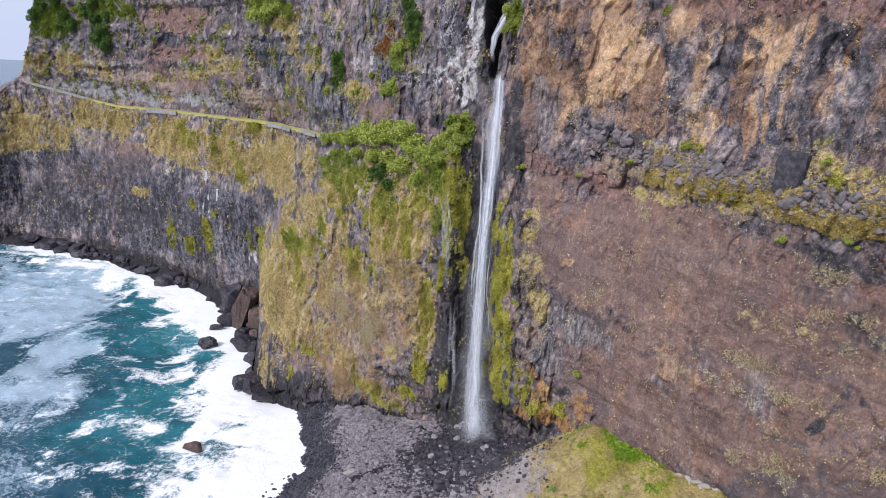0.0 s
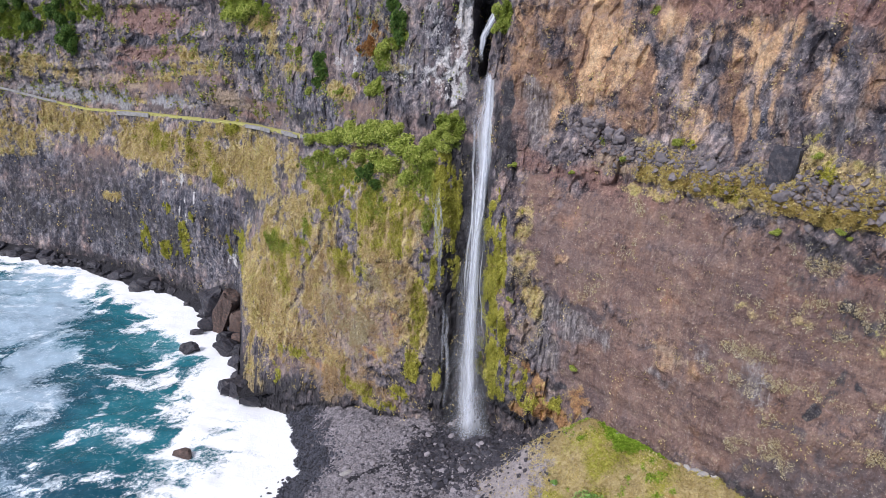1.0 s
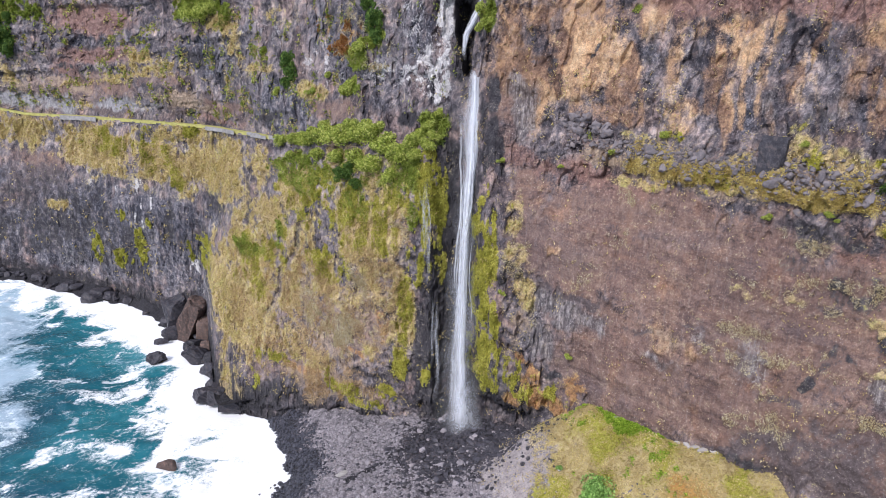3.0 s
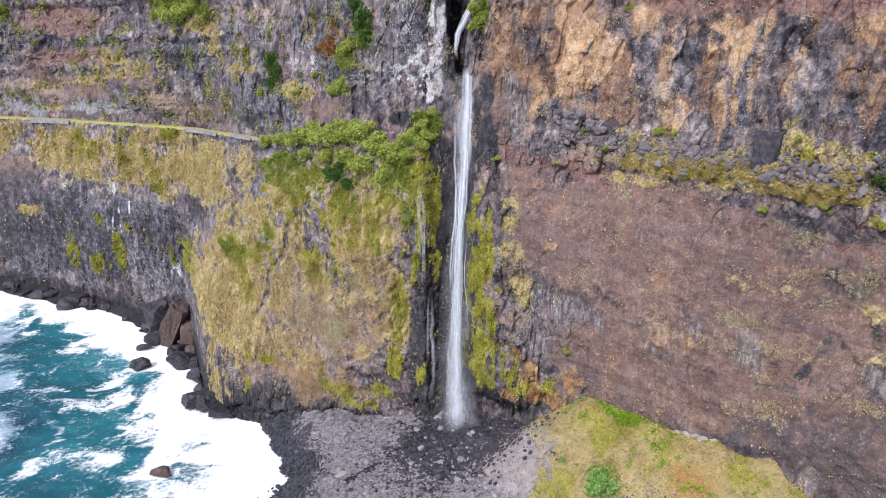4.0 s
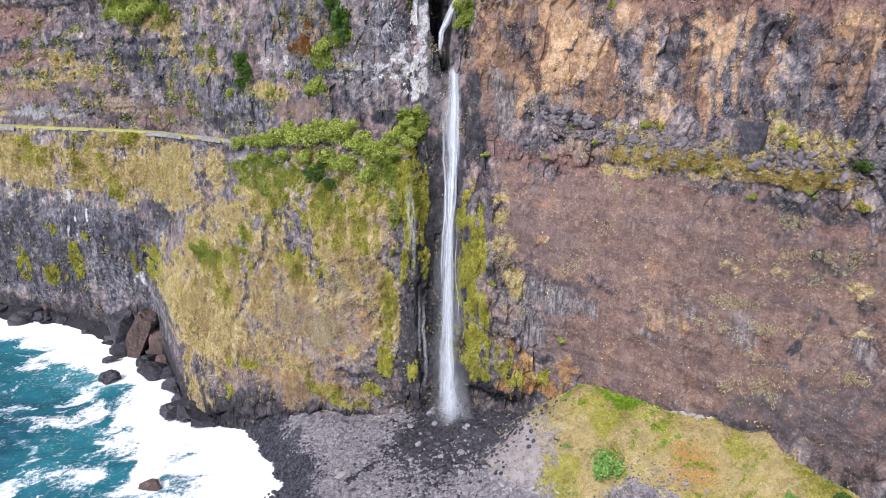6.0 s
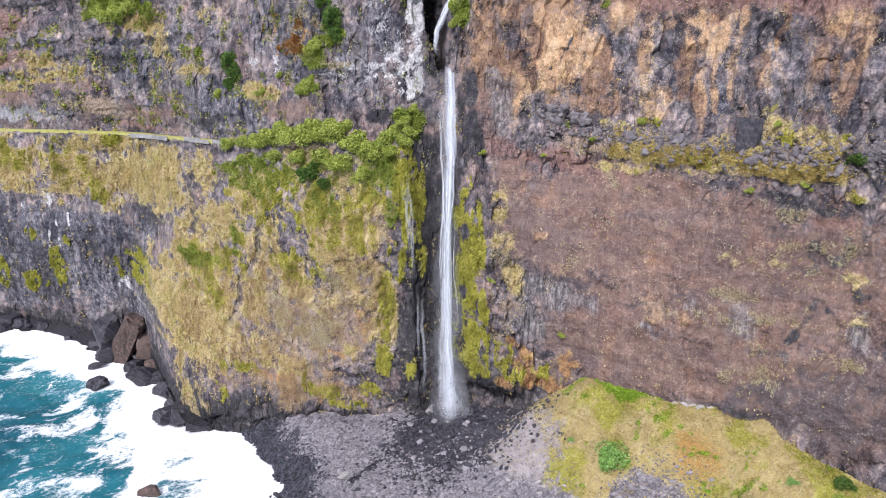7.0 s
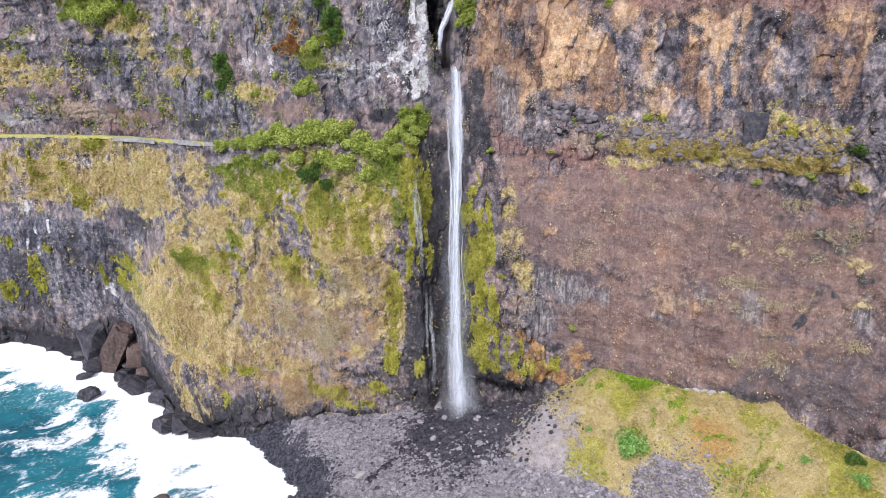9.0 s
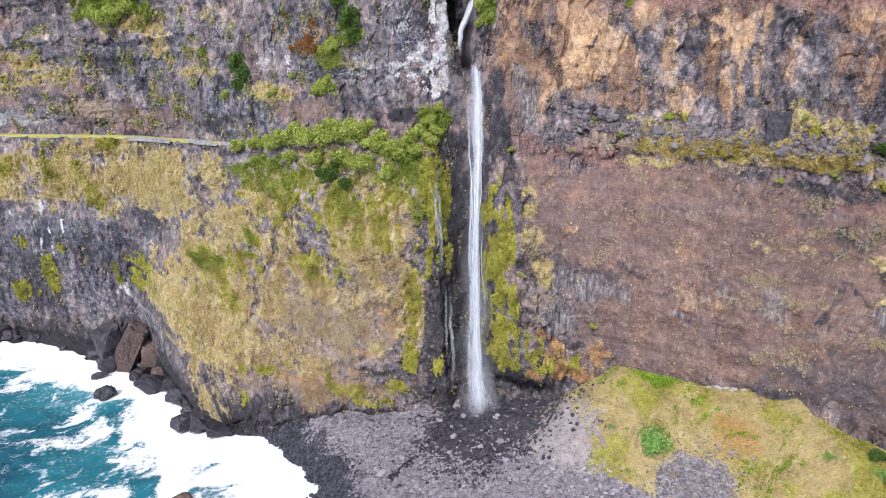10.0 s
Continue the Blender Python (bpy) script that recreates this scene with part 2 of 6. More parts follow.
    colour = n.mix(cover(n, cut, grain, 0.35), colour, n.ramp(n.math("ADD", n.math("MULTIPLY", streak, 0.5), n.math("MULTIPLY", grain, 0.5)), (0.2, (0.13, 0.13, 0.14)), (0.5, (0.27, 0.265, 0.28)), (0.8, (0.46, 0.45, 0.46))))
    colour = n.mix(cover(n, soil, grain, 0.35), colour, n.ramp(grain, (0.2, (0.20, 0.145, 0.105)), (0.8, (0.40, 0.31, 0.235))))
    colour = n.mix(cover(n, rust, grain), colour, n.ramp(grain, (0.2, (0.13, 0.07, 0.042)), (0.5, (0.33, 0.18, 0.085)), (0.8, (0.46, 0.33, 0.15))))
    straw = n.ramp(grain, (0.15, (0.125, 0.088, 0.05)), (0.4, (0.36, 0.275, 0.155)), (0.6, (0.51, 0.405, 0.22)), (0.85, (0.68, 0.57, 0.39)))
    olive = n.ramp(grain, (0.15, (0.075, 0.072, 0.024)), (0.45, (0.30, 0.27, 0.09)), (0.8, (0.50, 0.45, 0.19)))
    sere = n.mix(n.span(n.math("ADD", n.math("MULTIPLY", hue, .6), n.math("MULTIPLY", mid, .4)), 0.47, 0.6), straw, olive)
    colour = n.mix(cover(n, dry, grain, 0.4), colour, n.mix(.6, sere, n.mix(1.0, sere, grit, "MULTIPLY")))
    colour = n.mix(cover(n, moss, drip, 0.2), colour, n.ramp(grain, (0.15, (0.05, 0.052, 0.013)), (0.45, (0.26, 0.24, 0.036)), (0.8, (0.50, 0.455, 0.09))))
    colour = n.mix(cover(n, lush, grain), colour, n.ramp(grain, (0.15, (0.04, 0.07, 0.012)), (0.5, (0.15, 0.20, 0.035)), (0.8, (0.30, 0.34, 0.09))))
    dust = n.mix(n.math("ADD", n.math("MULTIPLY", crumb.outputs[1], .6), n.math("MULTIPLY", scrap.outputs[2], .4)), (.52, .52, .55), (1.42, 1.41, 1.38))
    colour = n.mix(n.span(n.math("MAXIMUM", tuff, wet), 0, 1, .85, .34), colour, n.mix(1.0, colour, dust, "MULTIPLY"))
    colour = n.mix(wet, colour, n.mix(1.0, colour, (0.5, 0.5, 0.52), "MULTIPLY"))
    height = n.math("ADD", n.math("MULTIPLY", fine, 0.55), n.math("ADD", n.math("MULTIPLY", mid, 0.5), n.math("ADD", n.math("MULTIPLY", stripe, 0.3), n.math("MULTIPLY", tiny, 0.18))))
    return n.finish(colour, n.span(wet, 0, 1, 0.92, 0.45), height, 0.9, 0.34)


def ground_material():
    n = Nodes("talus_and_shingle")
    dry, moss, lush, rust = n.attr("growth")
    dark, pale, brown, wet = n.attr("stone")
    mid, fine = n.noise(0.9, 6, 0.65), n.noise(4.5, 5, 0.7)
    tiny = n.noise(12.0, 4, 0.7)
    grain = n.math("ADD", n.math("MULTIPLY", mid, 0.36), n.math("ADD", n.math("MULTIPLY", fine, 0.36), n.math("MULTIPLY", tiny, 0.28)))
    grain = n.math("ADD", n.math("MULTIPLY", n.math("SUBTRACT", grain, 0.5), 2.1), 0.5)
    pebbles = n.cells(5.2)
    tint = n.add("ShaderNodeSeparateColor")
    n.link(pebbles.outputs["Color"], tint.inputs[0])
    stone = n.ramp(tint.outputs[0], (0.0, (0.045, 0.041, 0.046)), (0.5, (0.14, 0.127, 0.136)), (1.0, (0.34, 0.312, 0.325)))
    stone = n.mix(0.5, stone, n.ramp(grain, (0.2, (0.06, 0.054, 0.059)), (0.8, (0.36, 0.33, 0.345))))
    lump = n.add("ShaderNodeSeparateColor")
    n.link(n.cells(1.7).outputs["Color"], lump.inputs[0])
    stone = n.mix(1.0, stone, n.mix(lump.outputs[0], (.6, .6, .62), (1.45, 1.43, 1.42)), "MULTIPLY")
    colour = n.mix(cover(n, brown, grain), stone, n.ramp(grain, (0.2, (0.16, 0.135, 0.13)), (0.8, (0.46, 0.41, 0.395))))
    colour = n.mix(cover(n, dark, grain), colour, n.ramp(n.math("ADD", n.math("MULTIPLY", grain, 0.6), n.math("MULTIPLY", tint.outputs[1], 0.3)),
                                                        (0.3, (0.008, 0.0076, 0.0095)), (0.7, (0.05, 0.047, 0.055))))
    colour = n.mix(cover(n, dry, grain), colour, n.ramp(grain, (0.15, (0.16, 0.12, 0.065)), (0.5, (0.37, 0.295, 0.14)), (0.85, (0.54, 0.46, 0.26))))
    colour = n.mix(cover(n, moss, grain), colour, n.ramp(grain, (0.28, (0.13, 0.125, 0.02)), (0.5, (0.30, 0.285, 0.05)), (0.75, (0.45, 0.42, 0.11))))
    colour = n.mix(cover(n, rust, grain), colour, n.ramp(grain, (0.3, (0.28, 0.14, 0.04)), (0.7, (0.45, 0.27, 0.09))))
    colour = n.mix(cover(n, lush, grain), colour, n.ramp(grain, (0.28, (0.07, 0.11, 0.014)), (0.5, (0.17, 0.22, 0.03)), (0.75, (0.29, 0.35, 0.07))))
    height = n.math("ADD", n.math("MULTIPLY", fine, 0.6), n.math("MULTIPLY", pebbles.outputs["Distance"], -0.8))
    return n.finish(colour, n.span(wet, 0, 1, 0.93, 0.6), height, 0.8, 0.15)


def leaf_material(name, stops, trans=0.25, spread=0.0):
    n = Nodes(name)
    geo = n.add("ShaderNodeNewGeometry")
    tone = geo.outputs["Random Per Island"]
    if spread:
        drift = n.span(n.noise(0.28, 6, 0.65), 0.3, 0.7)
        tone = n.math("ADD", n.math("MULTIPLY", tone, 1 - spread), n.math("MULTIPLY", drift, spread))
    col = n.ramp(tone, *stops)
    mat = n.finish(col, 0.7, specular=0.25)
    tr = n.add("ShaderNodeBsdfTranslucent")
    n.link(col, tr.inputs[0])
    ms = n.add("ShaderNodeMixShader", Fac=trans)
    n.link(n.shader.outputs[0], ms.inputs[1])
    n.link(tr.outputs[0], ms.inputs[2])
    n.link(ms.outputs[0], n.out.inputs[0])
    return mat


def stone_material(name, lo, hi, warm, rough=0.85):
    n = Nodes(name)
    info = n.add("ShaderNodeObjectInfo")
    isl = n.add("ShaderNodeNewGeometry")
    mid, fine = n.noise(1.6, 6, 0.65), n.noise(8, 4, 0.7)
    grain = n.math("ADD", n.math("MULTIPLY", mid, 0.6), n.math("MULTIPLY", fine, 0.4))
    tone = n.math("ADD", n.math("MULTIPLY", grain, 0.7), n.math("MULTIPLY", n.math("ADD", info.outputs["Random"], isl.outputs["Random Per Island"]), 0.16))
    colour = n.ramp(tone, (0.32, lo), (0.72, hi))
    colour = n.mix(n.span(mid, 0.5, 0.68, 0, 0.6), colour, warm)
    return n.finish(colour, rough, grain, 0.7, 0.12)


def plain_material(name, lo, hi, scale=2.0, rough=0.85):
    n = Nodes(name)
    g = n.noise(scale, 6, 0.7)
    return n.finish(n.ramp(g, (0.3, lo), (0.7, hi)), rough, g, 0.4, 0.05)


def sea_material():
    n = Nodes("sea_water")
    foam, lace, depth, churn = n.attr("foam")
    mid, fine, tiny = n.noise(0.42, 7, 0.72), n.noise(1.5, 6, 0.72), n.noise(5.0, 5, 0.75)
    grain = n.math("ADD", n.math("MULTIPLY", mid, 0.3), n.math("ADD", n.math("MULTIPLY", fine, 0.4), n.math("MULTIPLY", tiny, 0.3)))
    grain = n.math("ADD", n.math("MULTIPLY", n.math("SUBTRACT", grain, 0.5), 2.2), 0.5)
    water = n.ramp(n.math("ADD", n.math("MULTIPLY", depth, 0.8), n.math("MULTIPLY", grain, 0.2)), (0.1, (0.005, 0.06, 0.095)), (0.5, (0.012, 0.14, 0.18)), (0.95, (0.045, 0.24, 0.28)))
    froth = cover(n, foam, grain, 0.22)
    veil = cover(n, lace, grain, 0.3)
    threads = n.math("MULTIPLY", cover(n, churn, grain, 0.2), 0.85)
    colour = n.mix(n.math("MULTIPLY", veil, 0.8), water, (0.42, 0.54, 0.64))
    bubbles = n.math("MULTIPLY", n.span(n.math("ADD", n.math("MULTIPLY", fine, 0.5), n.math("MULTIPLY", tiny, 0.5)), 0.53, 0.62), n.span(n.math("ADD", lace, n.math("MULTIPLY", mid, 0.8)), 0.3, 0.7, 0, 0.7))
    colour = n.mix(bubbles, colour, (0.70, 0.80, 0.85))
    colour = n.mix(threads, colour, (0.74, 0.82, 0.86))
    colour = n.mix(froth, colour, n.ramp(grain, (0.1, (0.68, 0.75, 0.79)), (0.4, (0.92, 0.93, 0.94))))
    ripple = n.math("ADD", n.math("MULTIPLY", mid, 0.6), n.math("ADD", n.math("MULTIPLY", fine, 0.3), n.math("MULTIPLY", tiny, 0.1)))
    white = n.math("MAXIMUM", froth, n.math("MULTIPLY", veil, 0.7))
    return n.finish(colour, n.span(white, 0, 1, 0.2, 0.9), ripple, 0.45, 0.6, 0.3)


def fall_material(name, body, soft):
    """White falling water: fine upright strands, clear between them."""
    n = Nodes(name)
    thick, edge, _, _ = n.attr("strand")
    fine, long = n.noise(3.2, 5, 0.7, (1, 1, 0.12)), n.noise(0.9, 5, 0.65, (1, 1, 0.3))
    a = n.math("ADD", n.math("MULTIPLY", fine, 0.65), n.math("MULTIPLY", long, 0.5))
    a = n.span(n.math("ADD", a, n.math("MULTIPLY", n.math("SUBTRACT", thick, 0.5), 0.9)), 0.5 - soft, 0.5 + soft)
    a = n.math("MULTIPLY", n.math("MULTIPLY", a, edge), body)
    d = n.add("ShaderNodeBsdfDiffuse", Color=(0.86, 0.89, 0.94, 1))
    t = n.add("ShaderNodeBsdfTranslucent", Color=(0.86, 0.89, 0.94, 1))
    c = n.add("ShaderNodeBsdfTransparent")
    m1, m2 = n.add("ShaderNodeMixShader", Fac=0.4), n.add("ShaderNodeMixShader")
    n.link(d.outputs[0], m1.inputs[1])
    n.link(t.outputs[0], m1.inputs[2])
    n.link(a, m2.inputs[0])
    n.link(c.outputs[0], m2.inputs[1])
    n.link(m1.outputs[0], m2.inputs[2])
    n.link(m2.outputs[0], n.out.inputs[0])
    return n.mat


CLIFF, GROUND, SEA_WATER = cliff_material(), ground_material(), sea_material()
DARK_STONE = stone_material("dark_basalt_boulder", (0.010, 0.0096, 0.013), (0.082, 0.078, 0.092), (0.085, 0.066, 0.062), 0.5)
COBBLE = stone_material("wet_blue_grey_cobble", (0.012, 0.0125, 0.018), (0.125, 0.127, 0.155), (0.075, 0.068, 0.075), 0.45)
RED_STONE = stone_material("rusty_brown_boulder", (0.035, 0.026, 0.025), (0.19, 0.135, 0.115), (0.21, 0.12, 0.09))
BLOCK_STONE = stone_material("dark_grey_block", (0.022, 0.022, 0.028), (0.125, 0.12, 0.138), (0.13, 0.105, 0.10))
GREY_STONE = stone_material("grey_basalt_stone", (0.05, 0.046, 0.052), (0.38, 0.348, 0.365), (0.24, 0.195, 0.185))
LEDGE_STONE = stone_material("mauve_grey_ledge_stone", (0.042, 0.038, 0.044), (0.25, 0.225, 0.235), (0.24, 0.18, 0.14))
PALE_STONE = stone_material("pale_grey_stone", (0.2, 0.19, 0.185), (0.5, 0.47, 0.44), (0.38, 0.32, 0.27))
SHRUB_LEAF = leaf_material("shrub_leaf", ((0.0, (0.12, 0.175, 0.024)), (0.5, (0.35, 0.42, 0.07)), (1.0, (0.60, 0.62, 0.19))))
DARK_LEAF = leaf_material("dark_shrub_leaf", ((0.0, (0.03, 0.07, 0.014)), (0.6, (0.08, 0.155, 0.03)), (1.0, (0.17, 0.25, 0.05))))
PALE_LEAF = leaf_material("pale_shrub_leaf", ((0.0, (0.117, 0.235, 0.0518)), (0.6, (0.244, 0.422, 0.104)), (1.0, (0.371, 0.558, 0.173))))
GOLD_LEAF = leaf_material("golden_plant", ((0.0, (0.358, 0.246, 0.0896)), (0.5, (0.56, 0.448, 0.146)), (1.0, (0.739, 0.65, 0.314))), spread=0.5)
LICHEN_LEAF = leaf_material("pale_cushion_plant", ((0.0, (0.391, 0.287, 0.127)), (0.5, (0.552, 0.483, 0.299)), (1.0, (0.736, 0.69, 0.575))), spread=0.3)
RED_LEAF = leaf_material("reddish_plant", ((0.0, (0.20, 0.075, 0.03)), (0.5, (0.36, 0.16, 0.055)), (1.0, (0.50, 0.30, 0.10))))
DRY_LEAF = leaf_material("dry_shrub_twig", ((0.0, (0.15, 0.11, 0.08)), (1.0, (0.36, 0.29, 0.22))))
GRASS_LEAF = leaf_material("dry_grass_blade", ((0.0, (0.235, 0.172, 0.092)), (0.3, (0.46, 0.355, 0.17)), (0.55, (0.56, 0.465, 0.185)), (0.75, (0.67, 0.55, 0.29)), (1.0, (0.83, 0.71, 0.49))), spread=0.62)
HEATH_LEAF = leaf_material("heath_plant", ((0.0, (0.20, 0.125, 0.07)), (0.4, (0.44, 0.305, 0.17)), (0.7, (0.60, 0.46, 0.27)), (1.0, (0.70, 0.60, 0.42))), spread=0.55)
MOSS_LEAF = leaf_material("mossy_green_tuft", ((0.0, (0.12, 0.12, 0.018)), (0.45, (0.33, 0.325, 0.05)), (1.0, (0.63, 0.59, 0.15))), spread=0.55)
GREEN_LEAF = leaf_material("fresh_green_tuft", ((0.0, (0.104, 0.143, 0.0234)), (0.5, (0.273, 0.338, 0.0585)), (1.0, (0.494, 0.546, 0.143))), spread=0.5)
FRESH_LEAF = leaf_material("bright_green_plant", ((0.0, (0.11, 0.20, 0.012)), (0.5, (0.24, 0.38, 0.03)), (1.0, (0.40, 0.52, 0.08))))
BARK = plain_material("bark", (0.05, 0.04, 0.03), (0.16, 0.12, 0.09), 6)
ASPHALT = plain_material("overgrown_road_surface", (0.27, 0.25, 0.08), (0.50, 0.48, 0.16), 0.9)
MASONRY = plain_material("weathered_masonry", (0.16, 0.15, 0.145), (0.40, 0.385, 0.375), 1.0)
FALL_WHITE = fall_material("falling_water", 0.92, 0.34)
FALL_BASE = fall_material("foaming_spray", 0.5, 0.5)
FALL_MIST = fall_material("drifting_spray", 0.3, 0.5)


# ---- the lie of the land: the cliff as distance from a point out at sea, by bearing and height ----
CX, CY = -20.0, 0.0
BEARING = [-36, -33, -30, -27, -24, -21, -18.5, -17.2, -16.5, -15.5, -15, -14, -13, -11, -8.5, -6, -3, 0, 3, 5.5, 7.5, 9.5, 12, 15, 18.5, 22, 26, 30, 34, 38, 42, 50]
AT_TOE = [257.0, 243.0, 229.0, 212.0, 198.0, 184.0, 172.0, 168, 158, 127, 123.5, 121, 120.2, 118.8, 117.8, 113.8, 109.7, 107.1, 105.0, 102.7, 100.8, 99.2, 96.9, 94.0, 90.5, 87.7, 84.9, 83.3, 81.7, 81.2, 80.8, 78.2]
AT_6 = [258.6, 243.7, 229.0, 211.7, 197.0, 183.3, 172.0, 168, 160, 137.5, 134.5, 130.8, 127.4, 121.4, 118.2, 113.8, 109.5, 106.8, 104.8, 102.7, 100.8, 99.2, 96.8, 94.1, 90.7, 87.8, 85.1, 83.5, 81.9, 81.5, 81.1, 78.8]
AT_14 = [262.0, 245.0, 229.0, 211.0, 195.0, 182.0, 171.9, 169.0, 167.0, 141.5, 139.6, 137.4, 133.5, 124.4, 119.1, 113.7, 109.0, 106.2, 104.5, 102.7, 100.8, 99.1, 96.5, 94.3, 91.0, 88.1, 85.4, 83.8, 82.4, 82.1, 81.8, 80.1]
AT_28 = [263.0, 249.0, 231.0, 214.0, 196.4, 179.9, 171.8, 168.0, 166.0, 159.5, 155.5, 146.6, 141.5, 134.8, 126.3, 117.7, 110.6, 106.4, 104.5, 102.7, 100.7, 98.8, 96.3, 94.1, 91.5, 88.3, 85.9, 84.0, 83.2, 82.9, 82.6, 80.5]
AT_42 = [265.0, 251.0, 236.0, 221.5, 205.7, 186.4, 175.8, 171.4, 169.1, 164.6, 162.4, 157.0, 151.5, 142.2, 132.8, 124.8, 116.4, 109.6, 105.0, 102.9, 101.3, 99.5, 97.7, 95.9, 93.3, 91.0, 88.2, 85.2, 84.9, 84.4, 84.0, 81.2]
AT_50 = [265.0, 252.0, 238.0, 224.6, 210.9, 191.4, 179.0, 174.3, 171.7, 167.6, 165.6, 160.3, 155.0, 145.5, 136.0, 128.7, 120.4, 112.7, 106.8, 103.9, 102.1, 100.6, 99.4, 98.3, 95.8, 94.1, 90.9, 88.2, 86.8, 85.6, 84.9, 81.9]
AT_57 = [266.0, 253.0, 240.0, 226.4, 215.7, 195.1, 181.6, 176.5, 173.8, 169.9, 168.0, 162.9, 157.7, 148.3, 139.1, 131.8, 123.6, 116.0, 109.1, 105.3, 103.2, 101.7, 100.9, 100.7, 97.9, 96.7, 93.8, 90.9, 88.9, 87.0, 85.9, 82.4]
AT_70 = [266.0, 254.0, 241.0, 227.8, 215.1, 200.6, 186.8, 180.0, 176.4, 171.8, 169.5, 165.8, 161.8, 153.7, 144.9, 137.6, 128.6, 120.1, 112.3, 108.7, 106.2, 103.9, 103.5, 103.0, 101.1, 99.9, 97.3, 94.3, 92.0, 89.4, 87.8, 83.1]
AT_140 = [r + 14 for r in AT_70]
LEVELS = [1.5, 6, 14, 28, 42, 50, 57, 70, 140]
ROAD_U, ROAD_Z = [-38, -35.5, -31.4, -28.5, -24.5, -19, -13, -9.5], [56, 54, 50, 48, 48.2, 48.8, 48.8, 48.8]


def shell(u, z):
    """Distance of the bare cliff at a bearing and a height, before its roughness."""
    rings = np.stack([np.interp(u, BEARING, ring) for ring in (AT_TOE, AT_6, AT_14, AT_28, AT_42, AT_50, AT_57, AT_70, AT_140)])
    k = np.clip(np.searchsorted(LEVELS, z) - 1, 0, len(LEVELS) - 2)
    lv = np.array(LEVELS, float)
    t = np.clip((z - lv[k]) / (lv[k + 1] - lv[k]), 0, 1)
    lo, hi = np.take_along_axis(rings, k[None], 0)[0], np.take_along_axis(rings, k[None] + 1, 0)[0]
    r = lo + (hi - lo) * t
    # the end of the coast, turning away into the next bay
    corner = np.interp(z, [30, 45, 50, 54, 56, 65, 79, 120], [-41, -39, -36.7, -35.7, -35.2, -34.6, -33.9, -32])
    r = r + ramp(corner - u, 0.0, 0.3) * 120
    # the road's bench
    road = np.interp(u, ROAD_U, ROAD_Z)
    on = ramp(-u, 9.2, 11.0)
    r = r + on * (ramp(z, road - 0.15, road + 0.05) * 3.6 - ramp(z, road - 6, road - 0.2) * 0.8 - ramp(z, road + 1, road + 9) * 2.4)
    # the chasm of the stream above the lip, and the wet recess behind the fall
    line = 7.05 + (62 - z) / 54 * 1.35
    half = np.interp(z, [62, 63.5, 65.5, 68.5, 72.5, 78], [.25, .32, .42, .8, 1.0, 1.15])
    r = r + ramp(half - np.abs(u - np.interp(z, [62, 65.5, 68.5, 72.5, 78], [6.95, 6.8, 6.6, 6.75, 7.2])), -.1, .14) * ramp(z, 61.8, 62.6) * 7.0
    r = r + ramp(2.6 - np.abs(u - line + 1.3), 0, 1.6) * ramp(60 - z, 0, 12) * 3.0 - ramp(1 - np.abs(u - line - 3) / 2.5, 0, 1) * 0.4
    r = r + ramp(1 - np.abs(u - 11.3) / 3.8, 0, .6) * ramp(13.5 - z, 0, 2.5) * 4.2
    # the long gully down the headland
    gully = -7.85 - (32 - z) * 0.185
    r = r + ramp(0.42 - np.abs(u - gully - 0.25 * np.sin(z * 0.7)), 0, 0.42) * ramp(z, 8, 13) * ramp(39 - z, 0, 4) * .9
    # the black foot of the headland
    return r + ramp(1 - np.abs(u + 8.0) / 7, 0, 1) * ramp(7 - z, 0, 4) * -1.2


def blobs(U, Z, spots):
    """Soft patches: each spot is bearing, height, half width, half height and weight."""
    total = np.zeros(U.shape)
    for u, z, ru, rz, w in spots:
        k = (np.abs(U - u) < ru * 1.4) & (np.abs(Z - z) < rz * 1.4)
        d = np.hypot((U[k] - u) / ru, (Z[k] - z) / rz)
        total[k] = np.maximum(total[k], w * (1 - ramp(d, 0.3, 1.4)))
    return total


def streaks(U, Z, S, rows):
    """Long thin patches: each row is bearing and height of both ends, half width in metres and weight."""
    total = np.zeros(U.shape)
    for ua, za, ub, zb, half, w in rows:
        sa, sb = along(np.array([ua, ub]))
        ls, lz = sb - sa, zb - za
        reach = half * 1.6
        k = (S > min(sa, sb) - reach) & (S < max(sa, sb) + reach) & (Z > min(za, zb) - reach) & (Z < max(za, zb) + reach)
        t = np.clip(((S[k] - sa) * ls + (Z[k] - za) * lz) / (ls * ls + lz * lz + 1e-6), 0, 1)
        d = np.hypot(S[k] - sa - t * ls, Z[k] - za - t * lz) / half
        total[k] = np.maximum(total[k], w * (1 - ramp(d, 0.3, 1.6)) * (1 - .4 * ramp(t, .6, 1)))
    return total


